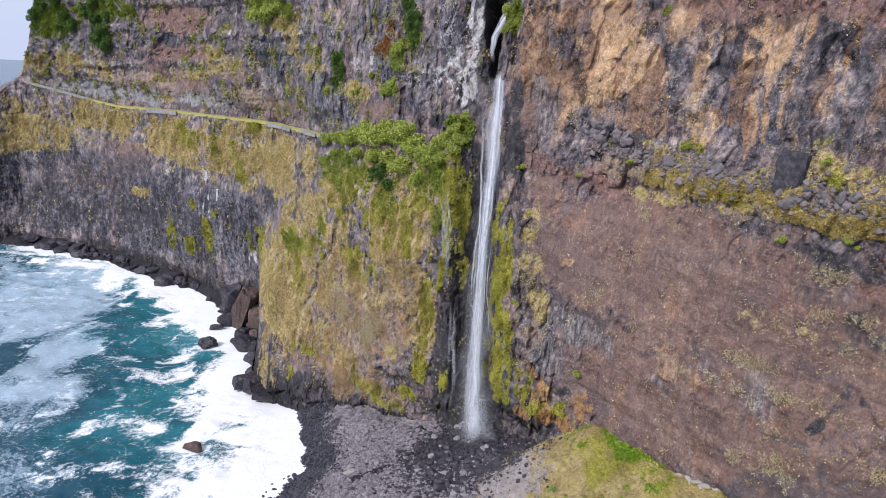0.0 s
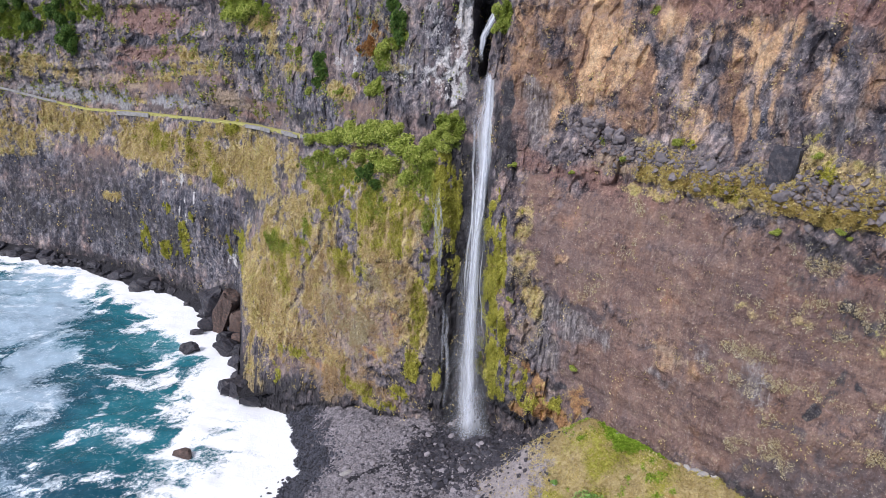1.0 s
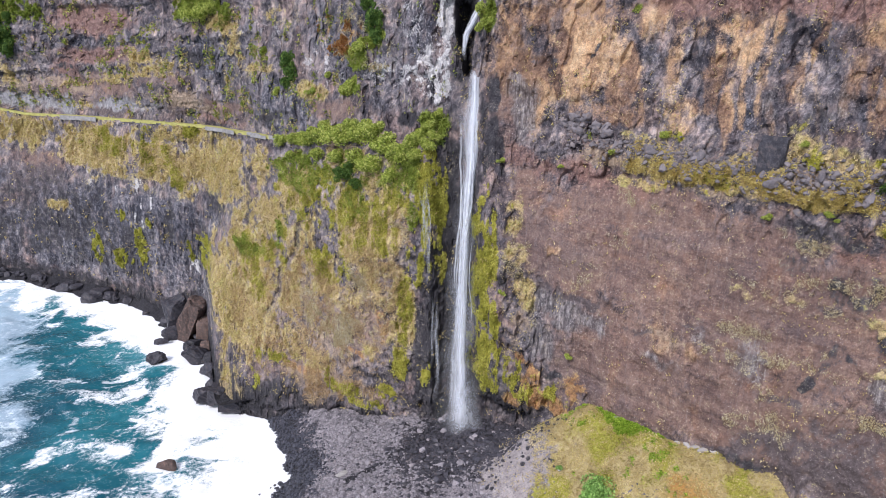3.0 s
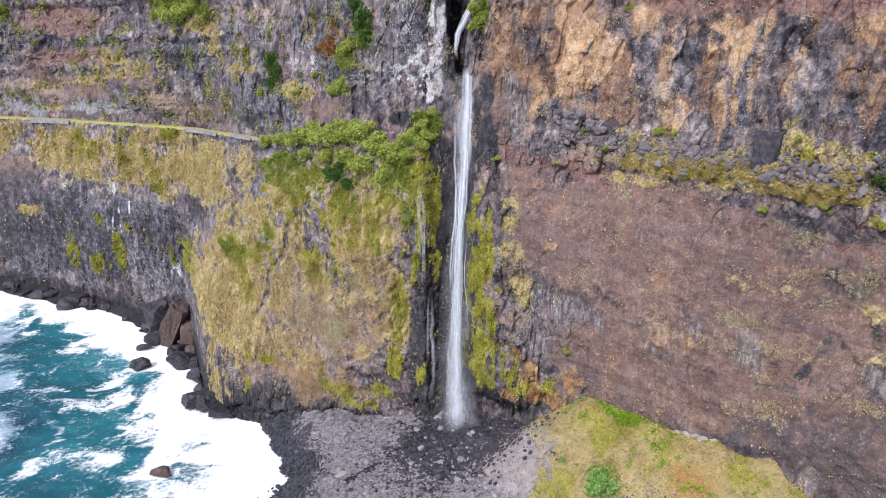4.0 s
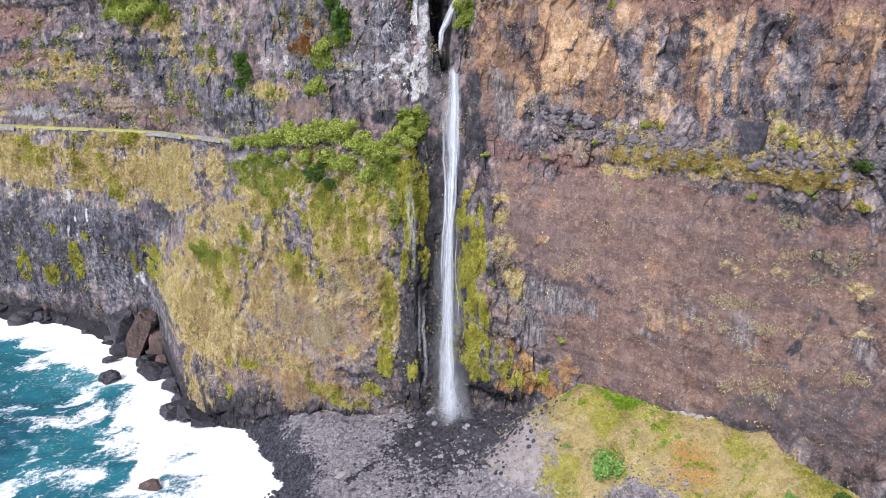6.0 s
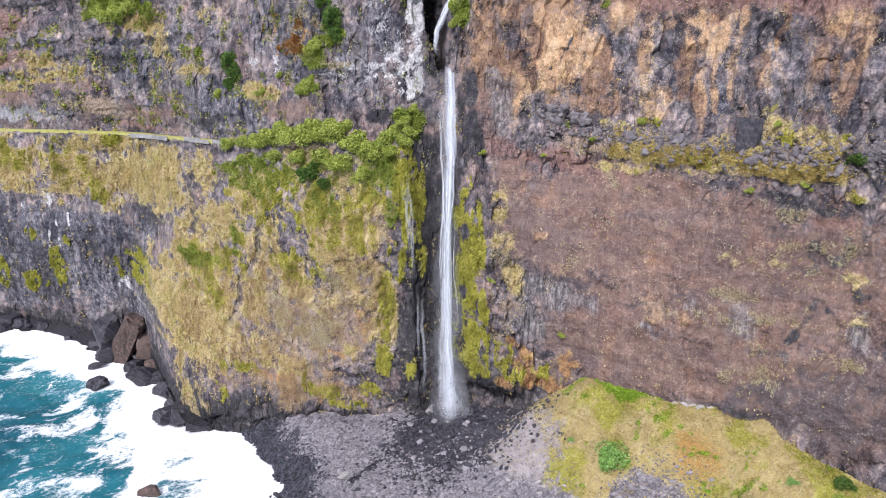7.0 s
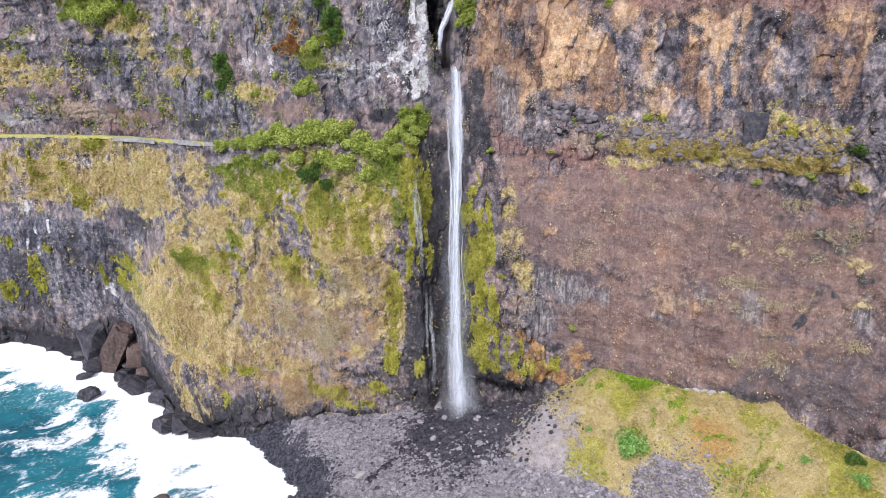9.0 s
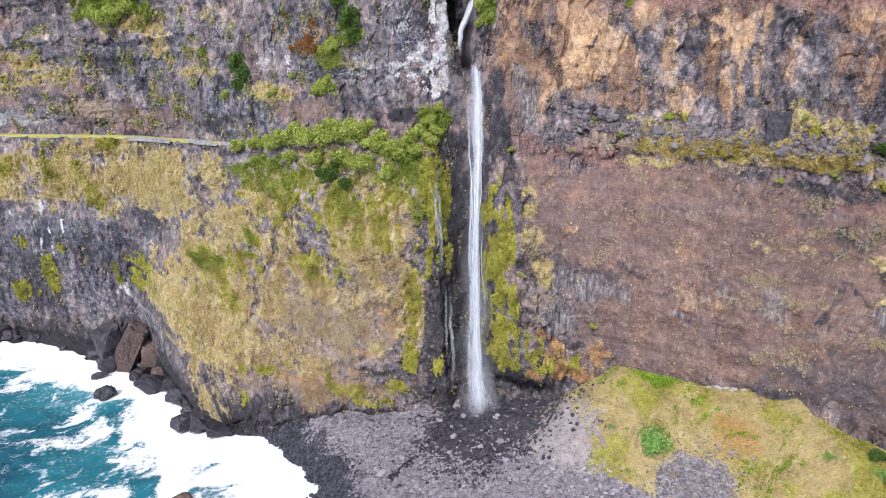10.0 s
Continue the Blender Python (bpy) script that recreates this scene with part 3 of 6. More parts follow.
# patches of rock, soil and growth, and shade painted dark in recesses: bearing, height, half width, half height, weight
SLATE_UPPER = [(-22.9, 69.2, 3.77, 5.5, 1), (-15.3, 63.7, 3.53, 5.9, 1), (-9.4, 56.2, 3.42, 5, 1.1), (-3.9, 68.8, 3.94, 6.9, 1), (0, 65.6, 2.71, 7.3, 0.9), (2.3, 69.9, 1.81, 5, 1), (-9.5, 52.4, 2.58, 3.1, 1.2), (-12.9, 67.3, 2.82, 5.6, 0.8), (-1.4, 56.2, 2.74, 2.1, 0.6)]
SLATE_BAY = [(-25.3, 19.4, 4.9, 16.2, 1.1), (-19.4, 20.4, 3.95, 14.1, 1.1), (-16.7, 17.7, 1.64, 13.1, 1.1), (-21.9, 26.1, 3.73, 6.5, 1), (-27.6, 10, 2.69, 11.5, 1), (-15.6, 29.6, 1.24, 5.7, 0.9), (-26.3, 28.9, 1.69, 5.5, 0.7)]
SLATE_RIGHT = [(21.4, 64.7, 1.13, 5.3, 0.63), (24.8, 65.4, 0.93, 6, 0.59), (30.9, 65.2, 1.4, 6.6, 0.59), (34.4, 64.5, 1.33, 6.4, 0.59), (33.4, 58.1, 2.3, 2, 0.7), (37.7, 59, 1.41, 3.1, 0.56), (29.7, 59.2, 0.81, 3.3, 0.63), (25.1, 59.6, 1.11, 3, 0.56), (12.1, 56.6, 1.41, 4.5, 0.56), (16.3, 56.8, 1.84, 1.2, 0.49), (35.6, 46.2, 3.45, 1.2, 0.7), (31.6, 44.8, 2.05, 2, 0.63), (24.7, 47, 1.33, 1, 0.56), (21.8, 27.2, 1.45, 0.7, 0.35), (32.8, 30.1, 1.69, 1.3, 0.42), (41.2, 31, 1.08, 3.1, 0.56), (25.2, 50.3, 0.44, 0.5, 0.42)]
PALE_UPPER = [(4.8, 68, 0.73, 6.8, 0.83), (4.1, 63.8, 1.01, 5.8, 0.68), (4.4, 58.2, 0.42, 2.7, 0.98), (2.3, 62.9, 2.29, 5.9, 0.26), (-2.2, 68.6, 3.55, 6.6, 0.21), (-0.4, 63.8, 2.26, 5.2, 0.21), (-5.8, 63.8, 2.62, 5.9, 0.17), (-13.8, 61.3, 2.01, 4.3, 0.13), (-9.9, 71.5, 2.07, 5.3, 0.13), (1.9, 70, 1.35, 5.1, 0.25)]
PALE_LOW = [(-2.9, 17.8, 1.49, 1.9, 0.35), (-9.9, 12.3, 0.38, 2.9, 0.4), (-0.8, 34.6, 1.45, 1.4, 0.25), (-1.8, 31.1, 0.58, 1.2, 0.3), (-17.5, 43.4, 1.57, 3, 0.25), (-15.2, 41.7, 1.63, 4.3, 0.25), (-24.5, 32.6, 0.28, 2.1, 0.4), (-21.4, 33, 0.37, 2.3, 0.35), (32.7, 31.1, 0.67, 2.9, 0.15), (23.5, 32.1, 0.47, 1.3, 0.12), (14.3, 29.1, 0.7, 2.1, 0.12), (-7, 9.3, 1.46, 2.2, 0.2), (39.7, 31.1, 0.89, 1.6, 0.12), (-17, 14.8, 1.23, 5.9, 0.25), (-26.3, 9.4, 1.39, 5.6, 0.2)]
RED_PATCH = [(-23.4, 74.2, 3.37, 4.8, 1), (-23, 64.3, 3.44, 2.6, 1), (-25.5, 60.6, 1.32, 2.7, 0.8), (26.5, 71.1, 8.11, 1.4, 0.9), (35.3, 70, 4.28, 1.6, 1), (11.8, 50.5, 2.38, 1.8, 0.8), (14.7, 49.5, 2.37, 1.4, 0.8), (16.6, 49.8, 2.81, 1.7, 0.9), (-14.1, 49.7, 2.44, 0.9, 0.6), (21.3, 48.2, 4.11, 1.7, 0.6), (38, 44.8, 2.95, 1.2, 0.6)]
TUFF_LEFT = [(-24, 56.3, 4.1, 4.1, 0.8), (-18.9, 58.4, 2.99, 2.6, 0.6), (-24.1, 51.9, 3.08, 3, 0.6), (-14, 52.8, 2.43, 1.7, 0.7), (-2.9, 17.8, 3.48, 6.2, 0.6), (-7, 9.3, 2.93, 4.5, 0.7), (-10.8, 6.9, 2.34, 3.5, 0.6), (-4.8, 20.6, 3.4, 5.3, 0.5), (-0.9, 22.4, 2, 6, 0.5), (-7.1, 62.7, 2.6, 3.6, 0.4), (-4.2, 55.9, 2.7, 2.2, 0.7)]
TUFF_RIGHT = [(21.4, 45.3, 9.19, 3.7, 1.1), (16.4, 39.6, 5.78, 7.7, 1.1), (28.7, 38.7, 13.09, 8.7, 1.1), (37.3, 35.6, 7.69, 9.4, 1), (22.4, 25.8, 7.23, 10.1, 1.1), (34.1, 24.8, 9.26, 8.1, 1), (17.5, 21.6, 2.51, 5.3, 0.8), (40.5, 23.2, 4.52, 9.7, 1), (10.7, 58.2, 1.6, 5.4, 0.7), (12.9, 64.6, 1.38, 5.4, 0.5), (12.8, 46.1, 2.4, 4.4, 0.9), (20.3, 71.1, 6.91, 1.8, 0.6), (30, 36, 12, 10, 1.1), (38, 36, 6, 12, 1), (10.6, 59, 2.2, 8, 0.9)]
OCHRE_A = [(16.1, 65.4, 3.16, 9.9, 1.2), (19.6, 61.6, 1.78, 5.2, 1), (10.6, 66.2, 2.02, 6.4, 0.9), (13.5, 60.6, 2.31, 5.4, 0.9), (19.1, 57.4, 2.71, 2.3, 1), (21.6, 69.9, 1.71, 2.7, 0.7), (28.4, 66.7, 1.61, 5, 0.8), (27.6, 58.3, 0.62, 4.1, 1.2), (23.3, 62.4, 0.69, 5.2, 0.7), (26.6, 63.9, 0.75, 5.9, 0.8), (30.3, 62.6, 0.44, 4.9, 0.7), (32.7, 61.3, 0.5, 4.8, 0.7), (35.9, 63.9, 0.79, 5.6, 0.6)]
OCHRE_B = [(36.2, 68.2, 1.41, 3.2, 0.72), (24.6, 58.1, 1.2, 2.4, 1.02), (33.4, 67.1, 0.37, 4.9, 0.82), (38.2, 61.5, 0.56, 4.7, 0.82), (35.8, 60.8, 0.44, 3.2, 0.82), (27.5, 68.8, 2.83, 2.6, 0.72), (23.8, 67.6, 0.59, 4.4, 0.72), (30.7, 68.6, 0.46, 3.3, 0.72), (38.1, 66.9, 0.82, 3.9, 0.62), (31.2, 57.9, 0.4, 2.1, 0.72), (14.1, 70.2, 4.05, 2.7, 0.82), (25, 31.5, 1.86, 2, 0.5), (27.4, 31, 0.91, 1.3, 0.5), (15, 39.2, 0.68, 1.2, 0.3), (11, 64, 2.2, 5, 0.9), (12.5, 57, 1.2, 4, 0.6)]
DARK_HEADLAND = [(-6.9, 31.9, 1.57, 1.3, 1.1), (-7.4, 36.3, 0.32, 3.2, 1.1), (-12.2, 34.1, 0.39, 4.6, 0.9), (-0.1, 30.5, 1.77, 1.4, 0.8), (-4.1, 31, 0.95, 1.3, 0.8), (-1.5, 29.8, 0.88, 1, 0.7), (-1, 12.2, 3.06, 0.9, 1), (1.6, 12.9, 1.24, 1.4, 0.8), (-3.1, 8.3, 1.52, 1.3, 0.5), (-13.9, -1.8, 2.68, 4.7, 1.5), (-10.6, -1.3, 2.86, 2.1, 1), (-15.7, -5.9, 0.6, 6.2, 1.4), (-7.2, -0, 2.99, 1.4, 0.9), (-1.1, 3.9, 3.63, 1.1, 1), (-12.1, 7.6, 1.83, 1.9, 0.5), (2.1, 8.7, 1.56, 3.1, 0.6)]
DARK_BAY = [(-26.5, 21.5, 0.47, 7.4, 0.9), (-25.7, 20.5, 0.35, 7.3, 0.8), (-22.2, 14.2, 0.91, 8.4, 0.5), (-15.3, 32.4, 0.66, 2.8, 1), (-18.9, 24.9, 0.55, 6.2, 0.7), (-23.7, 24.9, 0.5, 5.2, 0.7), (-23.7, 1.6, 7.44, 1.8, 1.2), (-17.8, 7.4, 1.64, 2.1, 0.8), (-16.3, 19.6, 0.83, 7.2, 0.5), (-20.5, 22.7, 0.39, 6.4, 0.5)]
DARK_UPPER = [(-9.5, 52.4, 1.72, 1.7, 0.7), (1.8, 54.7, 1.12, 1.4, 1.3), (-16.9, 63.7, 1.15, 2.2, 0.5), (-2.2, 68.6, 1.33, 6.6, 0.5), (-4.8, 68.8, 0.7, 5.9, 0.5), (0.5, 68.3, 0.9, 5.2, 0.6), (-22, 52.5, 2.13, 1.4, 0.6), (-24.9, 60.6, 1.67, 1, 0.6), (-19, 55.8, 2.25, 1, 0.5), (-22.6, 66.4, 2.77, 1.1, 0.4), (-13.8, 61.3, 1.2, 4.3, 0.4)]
# dark rock, plus painted shade in the alcove right of the fall's foot
DARK_SHADE_RIGHT = [(9.3, 53.2, 0.57, 3.6, 1.1), (9.3, 58.9, 0.47, 3.2, 1), (12, 13, 3.13, 2.9, 1.4), (14.2, 20.5, 1.63, 0.8, 1.1), (16, 20.9, 1.01, 0.7, 0.8), (35.9, 46.4, 3.05, 0.9, 0.8), (40.3, 46.9, 0.84, 1.2, 0.9), (38.7, 41.2, 2.57, 2.3, 0.5), (14.1, 63.1, 0.28, 4.5, 0.6), (21.9, 64.7, 0.87, 4.4, 0.5), (33.3, 58.7, 1.91, 2.1, 0.5), (31.2, 65.9, 0.62, 4.9, 0.4), (32.4, 18.7, 2.64, 0.8, 0.5), (36.4, 32.6, 0.63, 1.6, 0.6), (40.7, 36.6, 1.43, 1.6, 0.4), (34.7, 42.8, 1.57, 1.5, 0.4), (10.4, 48.4, 0.48, 0.9, 0.5), (11.1, 33.3, 0.5, 1.4, 0.8)]
DRY_HEADLAND = [(-10.4, 34.7, 1.76, 6.1, 0.9), (-8.5, 40.8, 2.67, 5.2, 0.8), (-12.2, 19.6, 3.56, 12.3, 1.2), (-4.7, 26.5, 2.87, 5.3, 0.5), (-1.7, 34.3, 2.89, 4.4, 0.8), (1.6, 23, 1.31, 6.9, 1), (-1, 16.4, 1.52, 1.6, 0.31), (-6.9, 11.5, 2.91, 2, 0.37), (-14.4, 13, 0.52, 14.3, 1.1), (-4.5, 38.6, 3.26, 5.3, 0.9), (1.2, 42.5, 1.92, 4.8, 0.7), (-2.5, 44.9, 3.73, 4.2, 0.8), (-10.6, 41.8, 1.3, 5, 0.8), (-13.4, 8.1, 1.34, 5, 0.7), (-9.1, 18, 1.87, 6.9, 0.9), (0.1, 26.7, 1.49, 4.9, 0.43), (-9, 30, 4, 12, 0.55), (-1, 36, 3, 8, 0.5), (-14.4, 18, 1.5, 11, 1.2), (-13.6, 10, 1.8, 4.5, 0.9)]
DRY_BAY = [(-23.1, 40.6, 3.54, 6.3, 1.1), (-19.5, 40.2, 3.44, 7.2, 1.1), (-14.8, 39.5, 2.05, 6.2, 0.8), (-15.9, 45.8, 2, 2.3, 0.8), (-25.5, 40.4, 1.69, 5.6, 1.1), (-13.1, 41.7, 0.84, 6.7, 0.9), (-24.7, 36.6, 1.04, 5.4, 0.7), (-18, 34.4, 1.58, 3, 0.7), (-26.8, 23.5, 0.81, 1.9, 0.7), (-18.6, 45.7, 2.31, 3.1, 0.9)]
DRY_UPPER = [(-20.2, 64.3, 1.81, 1.4, 1), (-19.8, 61, 2.57, 1.2, 0.9), (-21, 63.4, 1.43, 0.9, 0.8), (-13.6, 70.3, 1.19, 2.3, 0.6), (-20.6, 52.8, 0.73, 1.7, 0.6), (-13.9, 71.5, 1.42, 4.4, 0.5), (-11.8, 62.6, 1.64, 1.3, 0.5), (-12.9, 63.7, 1.21, 7, 0.3), (-9, 73.6, 1.67, 2.6, 0.3), (-22.6, 58, 1.4, 0.7, 0.8), (-17.7, 62.4, 1.52, 0.9, 0.6), (-6.8, 58.6, 1.75, 1.9, 0.4), (-24.5, 51.1, 0.55, 2.3, 0.6)]
DRY_RIGHT = [(13.2, 32.1, 1, 3.2, 1), (11.7, 42.8, 0.78, 3.2, 0.6), (12.3, 36.2, 1.09, 2.7, 0.6), (22.8, 53.9, 3.54, 1.2, 0.7), (25.6, 51.1, 4.78, 1.8, 1), (21.7, 48.6, 2.27, 0.7, 0.7), (33.2, 54.8, 1.4, 2.7, 1.1), (37.5, 53.8, 2.53, 1.7, 0.9), (29.5, 51.4, 2.9, 1.8, 0.9), (34.1, 49.8, 3.5, 1.1, 0.9), (39.7, 48.2, 0.92, 0.6, 1.1), (36.7, 50.3, 2.22, 1.2, 0.8), (40.1, 38.4, 1.08, 0.9, 0.7), (40, 27.9, 1.87, 1.1, 0.6), (19.2, 54, 1.37, 0.7, 0.5)]
MOSS_HEADLAND = [(-11.5, 26.8, 1.94, 3.7, 1.1), (-9.7, 29, 0.72, 4.7, 0.9), (-11.7, 21.9, 1.78, 3.6, 0.6), (-5, 35.6, 1.87, 2.6, 0.7), (3.6, 44.8, 0.92, 5.6, 1.35), (3.3, 38.5, 0.93, 4.7, 1.35), (2.8, 31.9, 0.81, 4.8, 1.26), (1.9, 25, 0.81, 4.9, 1.15), (1.6, 19, 0.89, 4, 1.26), (1.8, 14, 0.9, 3.1, 1.26), (-3.6, 7.7, 1.72, 1.3, 1.35), (-1.6, 5.9, 1.85, 1, 1.26), (0.6, 9.4, 1.26, 1.7, 1.15), (-5.1, 8.3, 0.6, 2.6, 0.9), (-4.2, 29.6, 1.15, 1.5, 0.6), (-10.3, 9.4, 1.41, 1.2, 0.6), (-11.8, 4.9, 0.74, 2.2, 0.6)]
MOSS_SHOULDER = [(-4.5, 40, 4, 5, 0.8), (-1, 38, 3, 6, 0.75), (1.5, 42, 1.6, 6, 1), (-8, 38, 2.5, 5, 0.7), (13, 17, 2, 2, 0.75), (15.5, 18.5, 2, 1.4, 0.6), (-6, 30, 2.5, 4, 0.5)]
LUSH_SHOULDER = [(-6, 42.5, 3, 3.6, 0.42), (0.8, 45, 2, 4, 0.49), (-2.5, 40, 2, 3, 0.35)]
MOSS_FALL = [(8.3, 42, 0.66, 4.6, 1.35), (9.8, 39.9, 0.66, 5.2, 1.08), (9.6, 35.5, 1.07, 5.2, 1.32), (8.8, 28.8, 1.22, 5.3, 1.35), (9.9, 25.7, 1.09, 3.2, 1.08), (9.1, 19.5, 1.53, 4.4, 1.35), (9.8, 16, 1.54, 2.2, 1.2), (10.9, 20.1, 1.53, 1.5, 1.08), (11, 42.7, 0.66, 2.4, 0.72), (9.4, 45.7, 0.65, 2.1, 0.84), (4.4, 43, 0.59, 5.4, 1.2), (4.5, 36.6, 0.54, 4.4, 1.32), (5.2, 42.9, 0.39, 4.4, 0.96), (4.4, 31.2, 0.41, 2.6, 1.08), (5.2, 31.9, 0.34, 2.6, 0.96), (4.1, 14.6, 0.42, 2.3, 0.96)]
MOSS_OTHER = [(24, 56.2, 1.13, 0.7, 1.2), (32.8, 55.8, 1.01, 1.7, 1.2), (34.5, 53.7, 1.52, 1.1, 0.8), (27.4, 50.7, 2.56, 1.1, 0.6), (38.8, 55, 0.49, 0.5, 1), (39.7, 48.2, 0.63, 0.5, 0.9), (17.4, 53.8, 0.46, 0.7, 0.8), (23.3, 53.6, 0.35, 0.7, 0.9), (24.9, 48.5, 2.65, 0.7, 0.5), (-22.8, 13.8, 0.67, 2.4, 0.9), (-21.3, 17.1, 0.54, 5.2, 0.8), (-24.6, 17.6, 0.36, 7.1, 0.6), (-17.5, 19.4, 0.32, 2.7, 0.7), (-16.3, 19.6, 0.83, 5.2, 0.5), (-22.6, 24.4, 0.26, 1.5, 0.9), (-20.6, 23.4, 0.23, 1.9, 0.9), (-23.1, 42.7, 2.12, 3.5, 0.6), (-20.2, 41.9, 0.68, 6.4, 0.8), (-18.4, 39.3, 0.78, 6.1, 0.6), (-16.6, 47.4, 0.79, 1.2, 0.9)]
LUSH_ALL = [(-8, 44, 2.67, 4, 0.48), (-3.5, 43.7, 2.32, 3.8, 0.42), (2.5, 47.2, 0.86, 3.8, 0.9), (2.6, 39.2, 0.44, 2.7, 1.1), (8.7, 70.7, 0.72, 2, 1.2), (-16, 75.8, 1.68, 2.5, 1.1), (-13.9, 74.5, 0.79, 2.6, 0.5), (-1.2, 68.5, 0.89, 3.2, 0.9), (-2.7, 65.2, 1.07, 2.2, 0.8), (-3.3, 59.9, 0.81, 1.3, 1), (4.1, 53.4, 1.61, 2.5, 0.9), (-12.3, 27.2, 1.31, 2, 0.7), (-6.2, 42.7, 1.36, 3.4, 0.36), (-9.9, 30.9, 0.45, 2.4, 0.6), (-10.6, 66, 0.33, 1.1, 0.5), (17.8, 53.4, 0.28, 0.5, 0.8), (20.3, 71.3, 0.43, 0.7, 0.6)]
RUST_ALL = [(15.1, 16.7, 2.57, 1.7, 0.97), (12.4, 21.2, 0.72, 1.1, 0.79), (17.6, 20.3, 1.21, 2, 0.79), (13.7, 18.9, 1.33, 2.8, 0.79), (12.8, 14.7, 1.25, 1.5, 0.7), (0.1, 22.8, 1.2, 5, 0.62), (1.7, 36.2, 1.17, 2.9, 0.53), (-2.2, 15.5, 1.11, 0.9, 0.79), (-8.4, 8.9, 2.4, 0.9, 0.7), (-0.2, 37.5, 1.25, 2.6, 0.44), (34.2, 23.4, 0.42, 0.8, 0.26), (-3.5, 68, 4, 5, 0.26)]
SOIL_LEFT = [(-17.2, 53.5, 1.55, 2.5, 1.1), (-24.7, 55.5, 1.01, 1.9, 0.9), (-15.1, 51.5, 2.01, 0.9, 0.8), (-19.4, 54.4, 1.12, 1.3, 0.6), (-2.4, 23.9, 3.44, 5.1, 0.6), (-10.6, 13.5, 2.31, 5.8, 0.6), (-6.6, 5.3, 1.49, 2.7, 0.7), (-0.9, 19.4, 1.51, 3, 0.6), (-7.6, 22.7, 1.87, 3.3, 0.5), (1.7, 38.1, 1.17, 3.9, 0.5), (-3.5, 11.8, 0.8, 1.1, 0.9), (-14.6, 16.7, 0.43, 7.9, 0.5), (-6, 20, 6, 14, 0.62), (-1, 26, 4, 14, 0.6), (-11.5, 18, 3, 12, 0.6), (-5, 8, 6, 3, 0.75)]
SOIL_RIGHT = [(25.6, 50.8, 4.78, 2, 0.94), (31.1, 51.3, 2.43, 1.1, 1.08), (19.3, 51.7, 2.75, 0.9, 0.81), (33.9, 51.7, 3.88, 1.6, 0.81), (25.4, 31.7, 1.66, 1.1, 0.6), (38, 32.5, 1.15, 0.8, 0.4), (12.8, 26.8, 0.81, 2.2, 0.6), (11.8, 24.7, 0.71, 2.2, 0.5), (27.9, 48.8, 3.41, 0.8, 0.68)]
SPECK_SPOTS = [(36.4, 32.6, 2.37, 1.4, 0.9), (40, 27.9, 2.62, 1.4, 0.9), (31.1, 35.2, 2.56, 1.3, 0.5), (36.8, 41.3, 3.81, 1.4, 0.7), (34.2, 23.4, 2.11, 3.2, 0.5), (12.1, 37, 1.48, 4.4, 0.7), (31.5, 24.4, 1.32, 1.6, 0.6), (21.6, 42.4, 3.7, 2.5, 0.35), (35.2, 45.5, 1.93, 1.1, 0.7), (40.2, 41.6, 0.71, 3.8, 0.6), (1.7, 39, 1.94, 4.8, 0.7), (-2.8, 25.6, 2.93, 4.1, 0.5), (-2.2, 68.6, 3.1, 6.6, 0.5), (17.5, 35.8, 2.42, 3.4, 0.3), (-4, 22, 5, 9, 0.7), (-1, 30, 3, 8, 0.7)]
COLUMN_ALL = [(15.7, 30.4, 2.48, 2.5, 1.1), (18.7, 30.6, 1.95, 1.7, 0.9), (13.9, 24.9, 1.72, 2.3, 0.9), (32.2, 32, 2.12, 3.2, 0.8), (28.6, 32.9, 1.78, 1.9, 0.5), (41.2, 31.6, 0.94, 2.8, 0.8), (11.9, 56.6, 1.22, 4.5, 1), (11.1, 59.8, 0.75, 2.7, 0.6), (25.2, 28.6, 1.87, 0.8, 0.5), (31.3, 59.3, 0.79, 3.2, 0.6), (35.1, 60.1, 1.48, 3.2, 0.6)]
BED_ALL = [(16.4, 33.1, 3.43, 0.7, 0.7), (23.1, 31.2, 1.89, 0.5, 0.8), (28.5, 34, 2.66, 0.4, 0.6), (38.2, 38.5, 3.37, 0.6, 0.7), (34.3, 27.7, 3.33, 0.5, 0.5), (32.3, 19.5, 3.52, 0.7, 0.6), (14.2, 21, 1.53, 0.5, 0.9), (-22.8, 50.1, 2.11, 1.4, 0.7), (-20.4, 58.3, 2.18, 0.8, 0.6), (-15.6, 55, 1.19, 0.9, 0.7), (-0.1, 55.1, 2.77, 0.8, 0.7), (-18.4, 52, 2.67, 1.6, 0.7), (40, 22, 5, 7, 0.75), (36, 20, 4, 5, 0.7), (33, 17, 4, 3, 0.6)]
CUT_ALL = [(-25.7, 50.9, 0.53, 3.5, 1.2), (-22, 51.7, 2.14, 1.6, 0.8), (-19.9, 52.3, 1.48, 1.6, 0.5)]
PALE_LINES = [(-20.3, 31, -20.2, 22.8, 0.35, 0.54), (-20.2, 22.8, -20.4, 10.9, 0.25, 0.3), (-21.6, 25.6, -21.8, 14.4, 0.3, 0.33), (-21.1, 28.1, -21, 18, 0.3, 0.3), (-22.8, 33.5, -22.7, 30.9, 0.3, 0.36), (-2.9, 30.7, -3.3, 28.3, 0.25, 0.48), (18.7, 53.9, 19, 53.2, 0.2, 0.18)]
